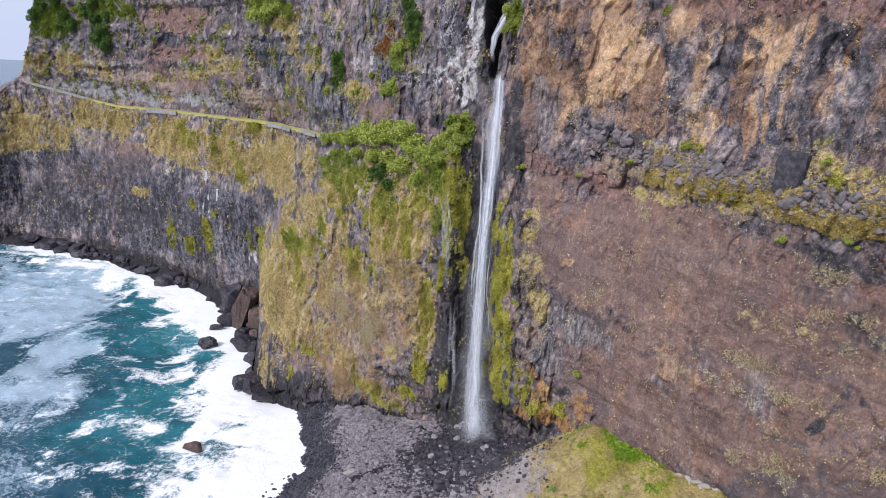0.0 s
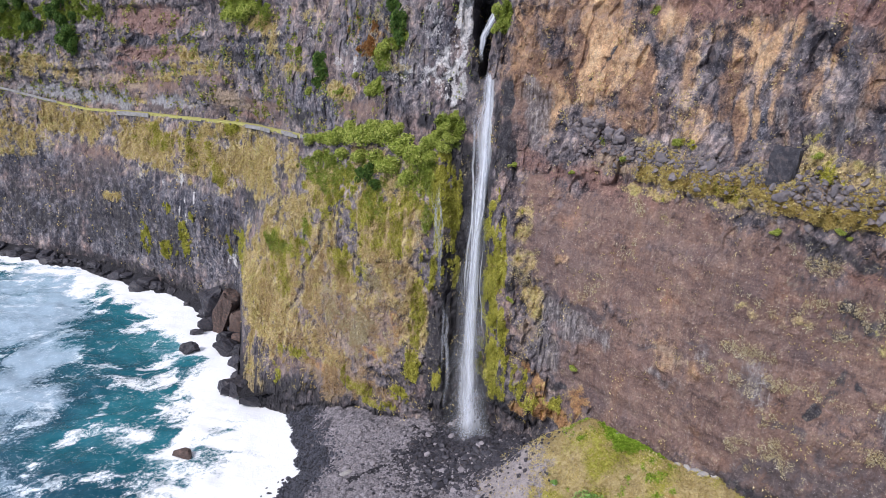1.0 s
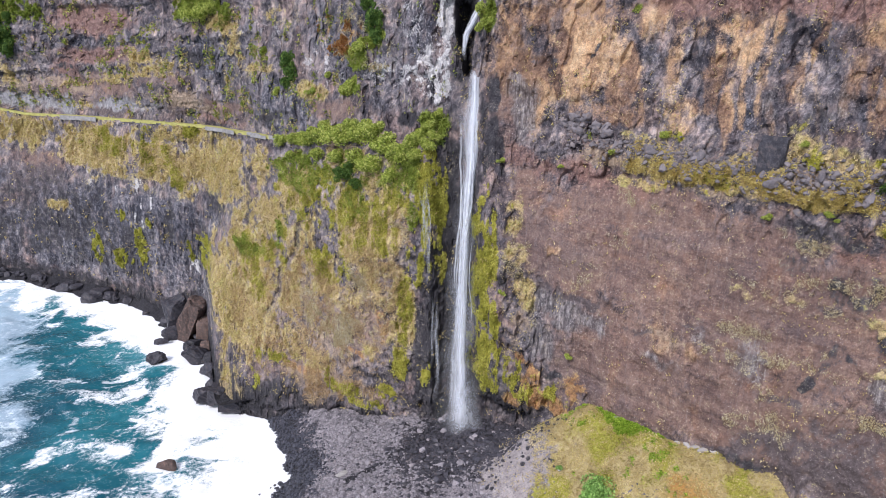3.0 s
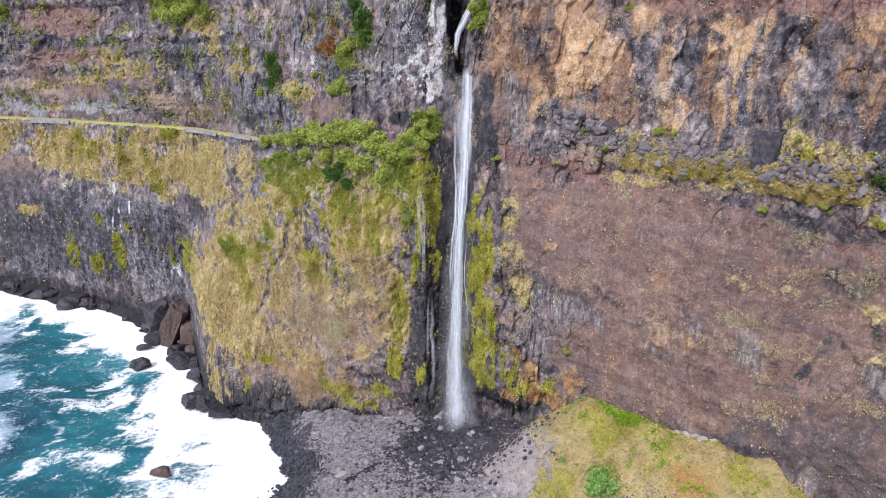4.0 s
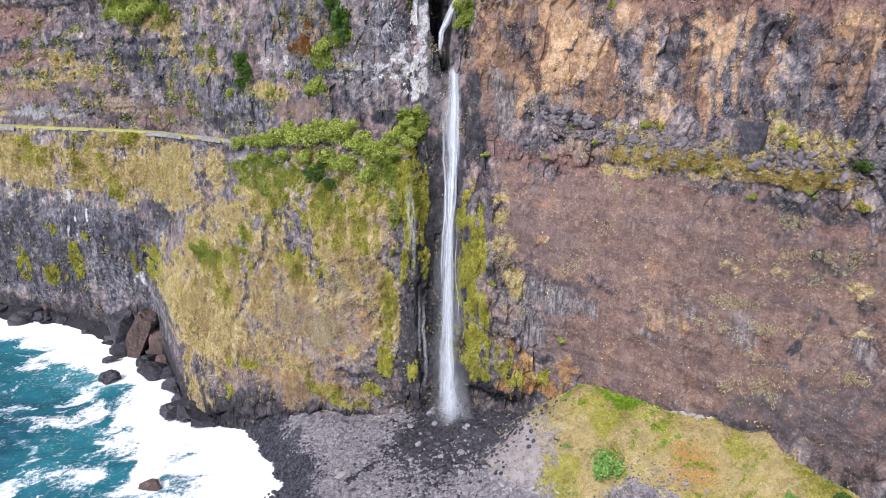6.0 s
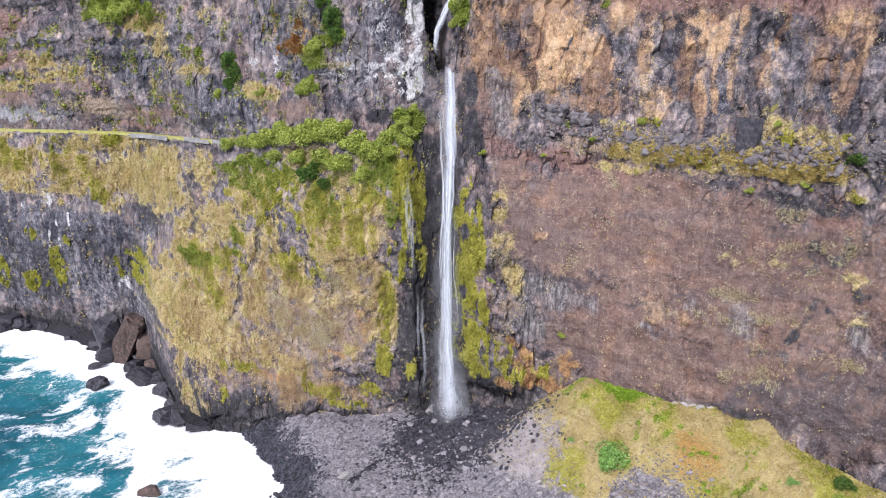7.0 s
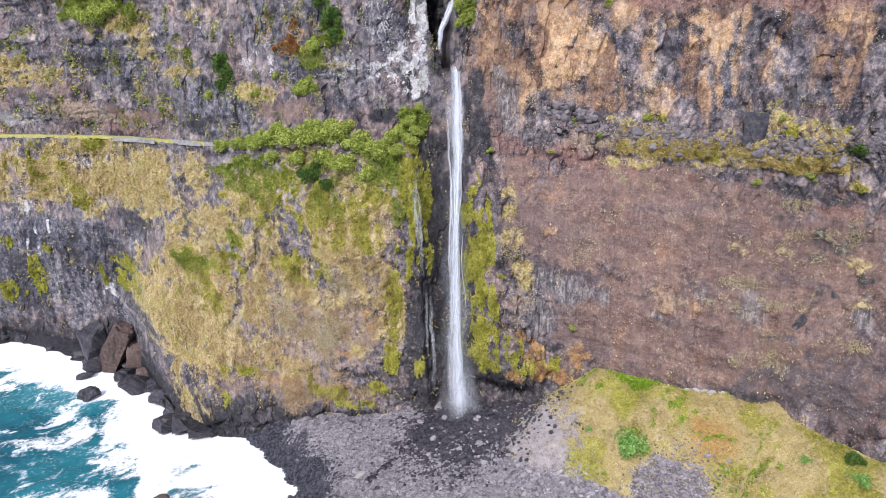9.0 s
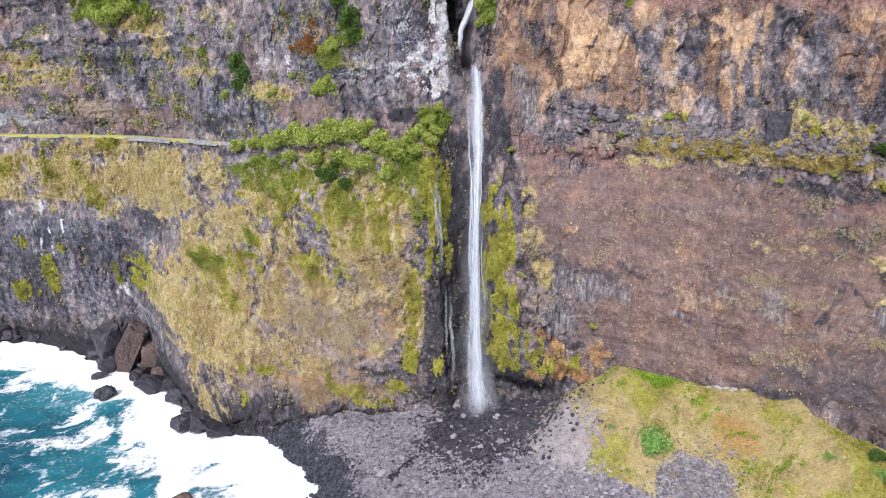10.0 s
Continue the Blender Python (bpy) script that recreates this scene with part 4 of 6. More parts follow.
SPECK_LINES = [(30.3, 39.9, 41.5, 38.2, 0.9, 0.8), (33.1, 32.3, 42.2, 32, 0.8, 0.9), (31.7, 28.2, 39.3, 26.9, 0.8, 0.6), (26.8, 32.2, 32.8, 30.7, 0.7, 0.4), (20.4, 47.3, 29.7, 43.2, 0.7, 0.4), (12, 38.6, 13.8, 27.1, 0.9, 0.6)]
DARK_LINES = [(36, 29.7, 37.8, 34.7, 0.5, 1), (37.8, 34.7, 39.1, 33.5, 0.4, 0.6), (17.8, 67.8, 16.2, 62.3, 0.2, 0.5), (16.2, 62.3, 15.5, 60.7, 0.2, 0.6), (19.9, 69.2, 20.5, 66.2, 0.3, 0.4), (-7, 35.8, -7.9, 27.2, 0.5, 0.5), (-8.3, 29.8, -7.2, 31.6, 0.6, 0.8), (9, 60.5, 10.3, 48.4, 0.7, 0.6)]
OCHRE_LINES = [(21.2, 60.1, 21.4, 57.1, 0.5, 0.7), (28.5, 65.3, 29, 57.7, 0.5, 0.7), (26, 62.5, 26.1, 58.9, 0.4, 0.7), (31.8, 63.3, 32.3, 58.7, 0.35, 0.6), (33.6, 62.6, 34.2, 56.9, 0.4, 0.5), (34.7, 67.1, 35.6, 58.9, 0.35, 0.5), (36.9, 63.9, 37.7, 57.2, 0.4, 0.5)]
DRY_LINES = [(-21.7, 63.9, -17.3, 62.2, 0.9, 1), (-22.9, 59.3, -17, 59.6, 0.5, 0.8), (-26, 56.4, -21.8, 58.1, 0.5, 0.7), (-17.3, 61.8, -15.1, 58.8, 0.5, 0.6), (30.4, 38.5, 35.8, 39.1, 0.5, 0.5), (36.8, 32.7, 42, 33.3, 0.5, 0.5)]
WET = [(6.4, 30, 2.2, 30, 1), (9, 12, 4, 8, 0.9), (6.8, 66, 1.4, 12, 1), (-9, 2, 7, 4, 0.9), (-20, 1.5, 20, 3, 0.8)]
TUFF_FAR = [(-27, 36, 4, 4, 0.55), (-31, 24, 4, 5, 0.5)]
DARK_FAR = [(-30, 18, 8, 14, 0.5), (-27, 25, 5, 8, 0.42), (-18, 3, 20, 3, 0.8), (-15, 2.2, 3, 3.6, 1.5), (-12.4, 2, 2.6, 3, 1.4), (-10, 3.5, 3, 2.4, 0.9)]
PALE_FAR = [(-28.5, 53, 3.5, 3.2, 0.2)]
DRY_FAR = [(-30, 43, 7, 5, 0.95), (-36, 39, 5, 8, 0.95), (-32, 60, 4, 4, 0.5)]
LUSH_FAR = [(-33, 74, 2, 6, 0.7), (-29, 76, 3, 4, 0.6)]
SOIL_FAR = [(-27, 57, 4, 2, 0.5)]
SLATE_FAR = [(-32, 20, 9, 20, 0.9), (-28, 70, 6, 6, 0.7)]
BED_FAR = [(-28, 30, 3, 5, 0.6)]
CUT_FAR = [(-30, 52.5, 3.6, 2.6, 1), (-26.5, 51, 3, 2, 0.7)]
# wet black rock and painted shade in the recess around the fall
FALL_WET_SHADE = [(4.7, 18, 1.9, 16, 1.35), (5.6, 42, 1.3, 14, 1.3), (8.4, 30, 0.7, 26, 0.7), (6, 30, 2.2, 26, 1.25), (5.6, 24, 1.8, 22, 0.95), (7.5, 40, 1.5, 18, 0.8), (6.6, 69, 0.9, 9, 1.1), (8.4, 53, 0.8, 6, 0.8)]
PALE_RIB = [(5.2, 66, 0.6, 9, 0.8)]
PATCHES = {
    "ochre": (OCHRE_A + OCHRE_B, OCHRE_LINES),
    "tuff": (TUFF_LEFT + TUFF_RIGHT + TUFF_FAR, []),
    "dark": (DARK_HEADLAND + DARK_BAY + DARK_UPPER + DARK_SHADE_RIGHT + DARK_FAR + FALL_WET_SHADE, DARK_LINES),
    "pale": (PALE_UPPER + PALE_LOW + PALE_FAR + PALE_RIB, PALE_LINES),
    "dry": (DRY_HEADLAND + DRY_BAY + DRY_UPPER + DRY_RIGHT + DRY_FAR, DRY_LINES),
    "moss": (MOSS_SHOULDER + MOSS_HEADLAND + MOSS_FALL + MOSS_OTHER, []),
    "lush": (LUSH_SHOULDER + LUSH_ALL + LUSH_FAR, []),
    "rust": (RUST_ALL, []),
    "soil": (SOIL_LEFT + SOIL_RIGHT + SOIL_FAR, []),
    "speck": (SPECK_SPOTS, SPECK_LINES),
    "wet": (WET, []),
    "red": (RED_PATCH, []),
    "column": (COLUMN_ALL, []),
    "slate": (SLATE_UPPER + SLATE_BAY + SLATE_RIGHT + SLATE_FAR, []),
    "bed": (BED_ALL + BED_FAR, []),
    "cut": (CUT_ALL + CUT_FAR, []),
}


def masks(U, Z, S):
    wu, wz = (fbm(S * .09, Z * .09, 5) - .5) * 3.6, (fbm(S * .09, Z * .09, 6) - .5) * 8
    wu, wz = wu + (fbm(S * .5, Z * .35, 7, 5, .6) - .5) * 2.0, wz + (fbm(S * .5, Z * .35, 8, 5, .6) - .5) * 6
    far = np.clip(110 / shell(U, Z), .45, 1.1)
    u, z = U + wu * .42 * far * (1 - .7 * np.exp(-((U - 6) / 4.5) ** 2)), Z + wz * .4
    out = {}
    for name, (spots, lines) in PATCHES.items():
        out[name] = blobs(u, z, spots)
        if lines:
            out[name] = np.maximum(out[name], streaks(u, z, S + wu * .5, lines))
    # growth clings to the gentler ground and stays thin on the sheer faces
    patch = fbm(S * .22, Z * .18, 12, 5, .6)
    fleck = fbm(S * .9, Z * .7, 13, 5, .62)
    flank = ramp(2 - U, 0, 2)
    fall = fbm(S * .6, Z * .11, 14, 5, .6) * (1 - flank) + fbm(S * .3, Z * .3, 17, 6, .6) * flank
    for key, a, b, c in (("dry", 3.0, 2.0, 0), ("moss", .9, 1.8, 2.2), ("lush", .6, 1.6, .3), ("ochre", .9, .9, 1.0), ("pale", .6, 3.2, .6), ("tuff", .7, .7, .3), ("dark", 1.0, 2.0, .8), ("rust", .5, 1.3, .3), ("soil", .4, .8, 0), ("red", .6, .8, 0), ("speck", .4, .8, 0), ("column", 1.2, .9, .6), ("slate", 1.6, .8, .4), ("bed", 1.6, 1.4, 0), ("cut", .5, .6, 0)):
        here = ramp(out[key], .02, .3)
        out[key] = np.clip(out[key] + here * ((patch - .5) * a + (fleck - .5) * b + (fall - .5) * c), 0, 1.15)
    # moss hangs in ragged curtains with bare rock between
    hang, clump = fbm(S * 1.3, Z * .16, 15, 4, .6), fbm(S * .5, Z * .45, 16, 5, .62)
    out["moss"] = out["moss"] * ramp(hang * .5 + clump * .5, .41, .49)
    # gully line: thinner growth, brown bed, and the gully's shade put into that colour
    gully = -7.85 - (32 - Z) * 0.185 + 0.25 * np.sin(Z * 0.7)
    bare = ramp(.42 - np.abs(U - gully), 0, .35) * ramp(Z, 12, 20) * ramp(37 - Z, 0, 4) * ramp(fleck, .36, .5)
    for key in ("dry", "moss", "lush", "soil"):
        out[key] = out[key] * (1 - .75 * bare)
    out["bed"] = np.maximum(out["bed"], .85 * bare)
    return out


def relief(U, Z, S, m):
    """How far the rock stands out towards the sea, in metres."""
    smooth = np.clip(m["tuff"], 0, 1) * (1 - np.clip(m["ochre"], 0, 1))
    rough = (1 - .96 * smooth) * (1 - .25 * np.clip(m["ochre"], 0, 1))
    big = (fbm(S * .055, Z * .055, 21, 4) - .5) * 4.2 + (fbm(S * .16, Z * .10, 22, 4) - .5) * 2.4
    ribs = (1 - np.abs(fbm(S * .42, Z * .06, 23, 3) - .5) * 4) * .45
    # the grain of the rock: upright columns, level beds on the far upper cliff, broken blocks on the headland
    beds = ramp(-U, 11, 15) * ramp(Z, 49, 53)
    block = ramp(U, -14.5, -12) * ramp(-U, -5, -2.5) * ramp(54 - Z, 0, 6)
    up = np.clip(1 - beds - block, 0, 1)
    bend = fbm(S * .4, Z * .3, 24, 2)
    f1, j1, t1 = facets(S * .27 + bend * .9, Z * .10, 40)
    f2, j2, t2 = facets(S * .8 + bend * .8, Z * .32, 50, .12)
    f3, j3, t3 = facets(S * 1.7, Z * .95, 60, .15)
    b1, _, p1 = facets(S * .2 + bend, Z * .3 + bend, 41)
    b2, _, p2 = facets(S * .62, Z * .85 + bend, 51, .14)
    f1, f2 = f1 * up + b1 * (1 - up), f2 * up + b2 * (1 - up)
    # each plate keeps a tone of its own
    m["plate"], m["chip"], m["flake"] = np.where(up > .5, t1, p1), np.where(up > .5, t2, p2), t3
    bands = (vnoise(S * .03, Z * .55 + fbm(S * .08, Z * .3, 26, 3) * 1.5, 27) - .5) * (.7 + 1.1 * beds)
    fine = (fbm(S * 1.4, Z * 1.4, 28, 4) - .5) * .7
    rough = rough * (1 - .35 * ramp(-U, 13, 15) * ramp(44 - Z, 0, 5))
    near = 1 - .85 * ramp(shell(U, Z), 118, 150)
    slab = ramp(U, 8, 12) * ramp(Z, 53, 56)
    d = big * (.4 + .6 * rough) + np.maximum(rough, .04) * (ribs * up * (.3 + .7 * near) + f1 * (.62 - .2 * block + .1 * slab) + f2 * (.8 - .35 * block - .15 * slab) * (.5 + .5 * near) + f3 * (.42 - .2 * slab - .15 * block) * (.4 + .6 * near)) + bands * (.4 + .6 * rough)
    d = d + fine * .45 * (.4 + .6 * rough) + smooth * ((fbm(S * .35, Z * .7 + S * .2, 31, 5, .55) - .5) * .55 + (fbm(S * 1.3, Z * .25, 32, 4) - .5) * .3)
    # worn smooth where the water runs
    line = 7.05 + (62 - Z) / 54 * 1.35
    d = d * (1 - .8 * np.exp(-((U - line + .3) / 2.0) ** 2) * ramp(64 - Z, 0, 4))
    tuft = np.clip(np.maximum(np.maximum(m["dry"], m["moss"]), m["lush"]), 0, 1)
    return d + tuft * (fbm(S * 1.8, Z * 1.8, 29, 3) - .35) * .75


RUN_U = np.linspace(-42, 82, 2500)
run_r = np.minimum(shell(RUN_U, np.full(RUN_U.shape, 36.0)), 270)
RUN_S = np.cumsum(np.hypot(np.gradient(run_r, RUN_U) * .5, run_r * radians(1)) * (RUN_U[1] - RUN_U[0]))


def along(u):
    """Length along the cliff at a bearing."""
    return np.interp(u, RUN_U, RUN_S)


def cliff_at(u, z):
    """Points of the finished cliff face."""
    u, z = np.asarray(u, float), np.asarray(z, float)
    s = along(u)
    m = masks(u, z, s)
    r = shell(u, z) - relief(u, z, s, m) * ramp(270 - shell(u, z), -60, 0)
    a = np.radians(u)
    return CX + r * np.sin(a), CY + r * np.cos(a), z, m


SPAN = .0019   # metres between columns of the mesh for each metre of distance
fu = np.linspace(-41.5, 45, 6000)
pace = 1 / np.clip(SPAN * np.minimum(shell(fu, fu * 0 + 36), 270) / np.maximum(np.gradient(along(fu), fu), 1.0) / (1 + .7 * ramp(-fu, -2, 4) * ramp(fu, -40, -36)), .03, .13)
count = np.cumsum(pace) * (fu[1] - fu[0])
cols = np.concatenate([np.interp(np.arange(0, int(count[-1])), count, fu), np.linspace(45, 80, 60)])
rows = np.concatenate([np.arange(-5, 84, 0.205), np.linspace(84.5, 135, 60)])
U, Z = np.meshgrid(cols, rows)
X, Y, Zc, M = cliff_at(U, Z)
solid = shell(U, Z) < 380
solid = solid[:-1, :-1] & solid[1:, :-1] & solid[:-1, 1:] & solid[1:, 1:]
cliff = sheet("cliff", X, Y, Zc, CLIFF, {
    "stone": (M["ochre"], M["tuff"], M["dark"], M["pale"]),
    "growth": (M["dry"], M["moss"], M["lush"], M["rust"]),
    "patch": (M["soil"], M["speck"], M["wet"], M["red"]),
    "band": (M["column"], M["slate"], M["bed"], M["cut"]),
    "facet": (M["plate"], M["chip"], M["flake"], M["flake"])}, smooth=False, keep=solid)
tagged(cliff, "layered volcanic sea cliff of brown, ochre and grey rock with moss and dry grass", "cliff", kind="structure")

# ---- sea ----
SEA = -0.8
SHORE = [(-36, 20), (-37, 60), (-37.5, 78), (-36.2, 92), (-35, 97.5), (-38.5, 106), (-44, 116.5), (-49, 120.5), (-57, 126), (-58, 134), (-60.3, 143), (-68.5, 146), (-77, 157), (-84, 167), (-95, 178), (-106, 184), (-125, 197), (-145, 207), (-182, 222)]


def swell(x, y):
    """The long swell in the bay."""
    return SEA + 1.2 * np.sin(np.clip((y - 138) / 45, -1.57, 1.57)) * ramp(400 - np.hypot(x, y), 0, 150)


def off_shore(x, y):
    """Distance from the waterline, and length along it."""
    best, at, run = np.full(x.shape, 1e9), np.zeros(x.shape), 0.0
    for (ax, ay), (bx, by) in zip(SHORE, SHORE[1:]):
        lx, ly = bx - ax, by - ay
        ll = math.hypot(lx, ly)
        t = np.clip(((x - ax) * lx + (y - ay) * ly) / ll ** 2, 0, 1)
        d = np.hypot(x - ax - t * lx, y - ay - t * ly)
        at = np.where(d < best, run + t * ll, at)
        best = np.minimum(best, d)
        run += ll
    return best, at


gx = np.concatenate([-np.geomspace(4500, 162, 40), np.arange(-160, -26, 0.65), np.geomspace(26, 4500, 40) - 51])
gy = np.concatenate([-np.geomspace(4500, 10, 40) , np.arange(0, 60, 3.0), np.arange(60, 215, 0.65), np.geomspace(216, 4500, 30)])
SX, SY = np.meshgrid(gx, gy)
dist, run = off_shore(SX, SY)
near = ramp(300 - np.hypot(SX, SY), 0, 60)
chop = (fbm(SX * .12, SY * .12, 71, 4) - .5) * 1.5 + (fbm(SX * .5, SY * .5, 72, 4) - .5) * .55
SZ = swell(SX, SY) + chop * near * ramp(dist, 0, 14)
wx, wy = (fbm(SX * .06, SY * .06, 77, 4) - .5) * 26, (fbm(SX * .06, SY * .06, 78, 4) - .5) * 26
wisp = fbm((SX + wx * .7) * .17, (SY + wy * .7) * .17, 74, 6, .62)
ridge = 1 - np.abs(fbm((SX + wx * .6) * .15, (SY + wy * .6) * .22, 79, 6, .64) - .5) * 6
edge = 11 + (fbm(run * .045, dist * .02, 73, 3) - .5) * 10 + 11 * ramp(114 - SY, 0, 16) + 6 * ramp(SY, 150, 185)
foam = 1.35 - np.clip(dist / np.maximum(edge, 5), 0, 2.2) * .8 + (wisp - .5) * 1.9 * ramp(dist, 1, 10)
lace = -.12 + (fbm((SX + wx) * .05, (SY + wy) * .05, 75, 5, .6) - .5) * 2.0 - .15 * ramp(dist, 15, 40) + .75 * ramp(-SX - .49 * SY - 21 + (wisp - .5) * 22, 0, 18) * near
churn = np.clip(ridge, 0, 1) * np.clip(.62 - dist / 130 + (wisp - .5) * 1.8, 0, 1)
depth = np.clip(.9 - dist / 45 + (fbm(SX * .07, SY * .07, 76, 4) - .5) * .9, 0, 1)
sea = sheet("sea", SX, SY, SZ, SEA_WATER, {"foam": (np.clip(foam, 0, 1.2), np.clip(lace, 0, 1), depth, churn)})
tagged(sea, "teal sea with broad white surf breaking on the rocky shore", "water", kind="structure")

# ---- beach and the grassy talus mound under the cliff ----
CREST = [(9.2, 82.3, 19.3), (13.5, 78.8, 18.8), (18.9, 74.4, 18.3), (23.9, 70.5, 18.5), (27.3, 67.3, 18.5), (28.2, 64.6, 17.1), (30.5, 61, 15.6), (38, 50, 14), (46, 34, 13), (52, 10, 12), (55, -60, 12)]


def ground_at(x, y):
    xs = np.interp(y, [p[1] for p in SHORE[:8]], [p[0] for p in SHORE[:8]])
    d_in = x - xs
    beach = -2.0 + np.where(d_in < 9, .45 * d_in, 4.05 + .215 * (np.minimum(d_in, 37) - 9))
    best, top = np.full(x.shape, 1e9), np.zeros(x.shape)
    for (ax, ay, az), (bx, by, bz) in zip(CREST, CREST[1:]):
        lx, ly = bx - ax, by - ay
        t = np.clip(((x - ax) * lx + (y - ay) * ly) / (lx * lx + ly * ly), 0, 1)
        d = np.hypot(x - ax - t * lx, y - ay - t * ly)
        top = np.where(d < best, az + (bz - az) * t, top)
        best = np.minimum(best, d)
    turn = np.arctan2(x - 9.2, 82.3 - y)   # below 0: towards the beach
    slope = .70 + .19 * ramp(-turn, .15, .8)
    mound = top - slope * np.sqrt(best ** 2 + 2.0) + .9
    mound = mound + (fbm(x * .14, y * .14, 81, 3) - .5) * 1.4
    k = 1.4
    z = np.logaddexp(beach / k, mound / k) * k
    rough = (fbm(x * .35, y * .35, 82, 4) - .5) * 1.3 + (fbm(x * 1.5, y * 1.5, 83, 4) - .5) * .55
    on_mound = ramp(mound - beach, -1, 2)
    return z + rough * (1 - .5 * on_mound) * ramp(d_in, -6, 2), d_in, on_mound


hx = np.concatenate([np.linspace(-80, -47, 20), np.arange(-46, 40, 0.25), np.linspace(41, 90, 25)])
hy = np.concatenate([np.linspace(-120, 50, 40), np.arange(51, 118, 0.25), np.linspace(119, 130, 5)])
GX, GY = np.meshgrid(hx, hy)
GZ, d_in, on_mound = ground_at(GX, GY)
far_left = ramp(-44 - GX, 0, 30) * 6
GZ = GZ - far_left
patch, fleck = fbm(GX * .22, GY * .22, 91, 4), fbm(GX * 1.0, GY * 1.0, 92, 4)
bare = ramp(3.0 + (83 - GY) * -.12 + (patch - .5) * 6 + (fleck - .5) * 6 - GX, -3.0, 3.0)
rubble = ramp(4.6 - np.hypot((GX - 10.0) * .9, GY - 64.8) + (patch - .5) * 6, -.5, 1.5)
grass = on_mound * (1 - bare) * (1 - rubble * .9)
dry = np.clip(grass * .95 + (patch - .5) * .7 + (fleck - .5) * .6 * grass, 0, 1) * ramp(on_mound, .3, .8)
mossy = np.clip(grass * (.22 + (fbm(GX * .3, GY * .3, 93, 4) - .5) * 2.4 + .3 * ramp(GX, 20, 26)), 0, 1)
strip = np.abs((GX - 13.8) * .72 - (GY - 79.3) * .69) / 2.7 + np.abs((GX - 13.8) * .69 + (GY - 79.3) * .72) / 1.25
top_lush = np.clip(on_mound * 1.3 * ramp(2.2 - strip + (fleck - .5) * 1.6, 0, 1), 0, 1.1) + grass * .5 * ramp(fleck, .55, .7) * ramp(patch, .5, .6)
orange = np.clip(grass * (.95 - np.hypot(GX - 18, GY - 67) / 5.5), 0, 1) + grass * .3 * ramp(patch, .58, .7)
wet_spot = np.clip(1.75 - np.hypot((GX + 4.5) / 10.5, (GY - 95) / 9), 0, 1)
stream = np.clip(1.5 - np.abs(GX - (-8 - (92 - GY) * .3) - (patch - .5) * 6) / 2.6, 0, 1) * ramp(GY, 78, 82) * ramp(97 - GY, 0, 4)
fissure = np.clip(1.4 - np.abs((GX + 20.5) * .55 - (GY - 92.5) * .8 - (fleck - .5) * 2.5) / .55, 0, 1) * ramp(7.5 - np.hypot(GX + 20.5, GY - 94.5), 0, 2)
tide = ramp(6.6 - d_in + (patch - .5) * 4, 0, 2)
dark = np.clip(np.maximum(np.maximum(wet_spot, np.maximum(stream * .8, fissure)), tide) + (fleck - .5) * .9 + (patch - .5) * 1.7 * (wet_spot < .9), 0, 1) * (1 - ramp(on_mound, .5, 1) * .9)
beach = sheet("beach", GX, GY, GZ, GROUND, {
    "growth": (dry, mossy, top_lush, orange), "stone": (dark, dark * 0, on_mound * bare * .75, np.clip(wet_spot + stream * .6 + tide * .7, 0, 1))})
tagged(beach, "grey stony beach rising to a grassy talus mound under the cliff", "ground", kind="structure")

# the narrow shingle strip round the bay
BAY_U, BAY_R = [-42, -36, -30, -25.5, -22.5, -20, -18, -15.5, -14, -12.5, -11, -8], [270, 250, 221, 197, 188, 170, 156, 148, 134, 126, 118, 112]
bu = np.arange(-41, -8, 0.12)
bt = np.linspace(-.35, 1.5, 60)
BU, BT = np.meshgrid(bu, bt)
toe, lip = shell(BU, np.full(BU.shape, 1.0)) + 1.5, np.interp(BU, BAY_U, BAY_R)
BR = toe + (lip - toe) * BT
BX, BY = CX + BR * np.sin(np.radians(BU)), CY + BR * np.cos(np.radians(BU))
BZ = swell(BX, BY) + 2.6 * (1 - BT) + (fbm(BX * .4, BY * .4, 85, 4) - .5) * 1.6
one = np.ones(BX.shape)
bay = sheet("bay_beach", BX, BY, BZ, GROUND, {"growth": (one * 0, one * 0, one * 0, one * 0), "stone": (one * .9, one * 0, one * 0, one * .8)})
tagged(bay, "strip of dark wet shingle at the foot of the cliff", "beach", kind="structure")


# ---- makers of things ----
def part(name, me, parent, label=""):
    """Links a mesh as one part under a thing."""
    ob = new(name, me)
    ob.parent = parent
    if label:
        tagged(ob, label)
    return ob


def mesh_of(name, bm, material, smooth=True):
    me = bpy.data.meshes.new(name)
    bm.to_mesh(me)
    bm.free()
    me.materials.append(material)
    me.polygons.foreach_set("use_smooth", np.full(len(me.polygons), smooth))
    return me


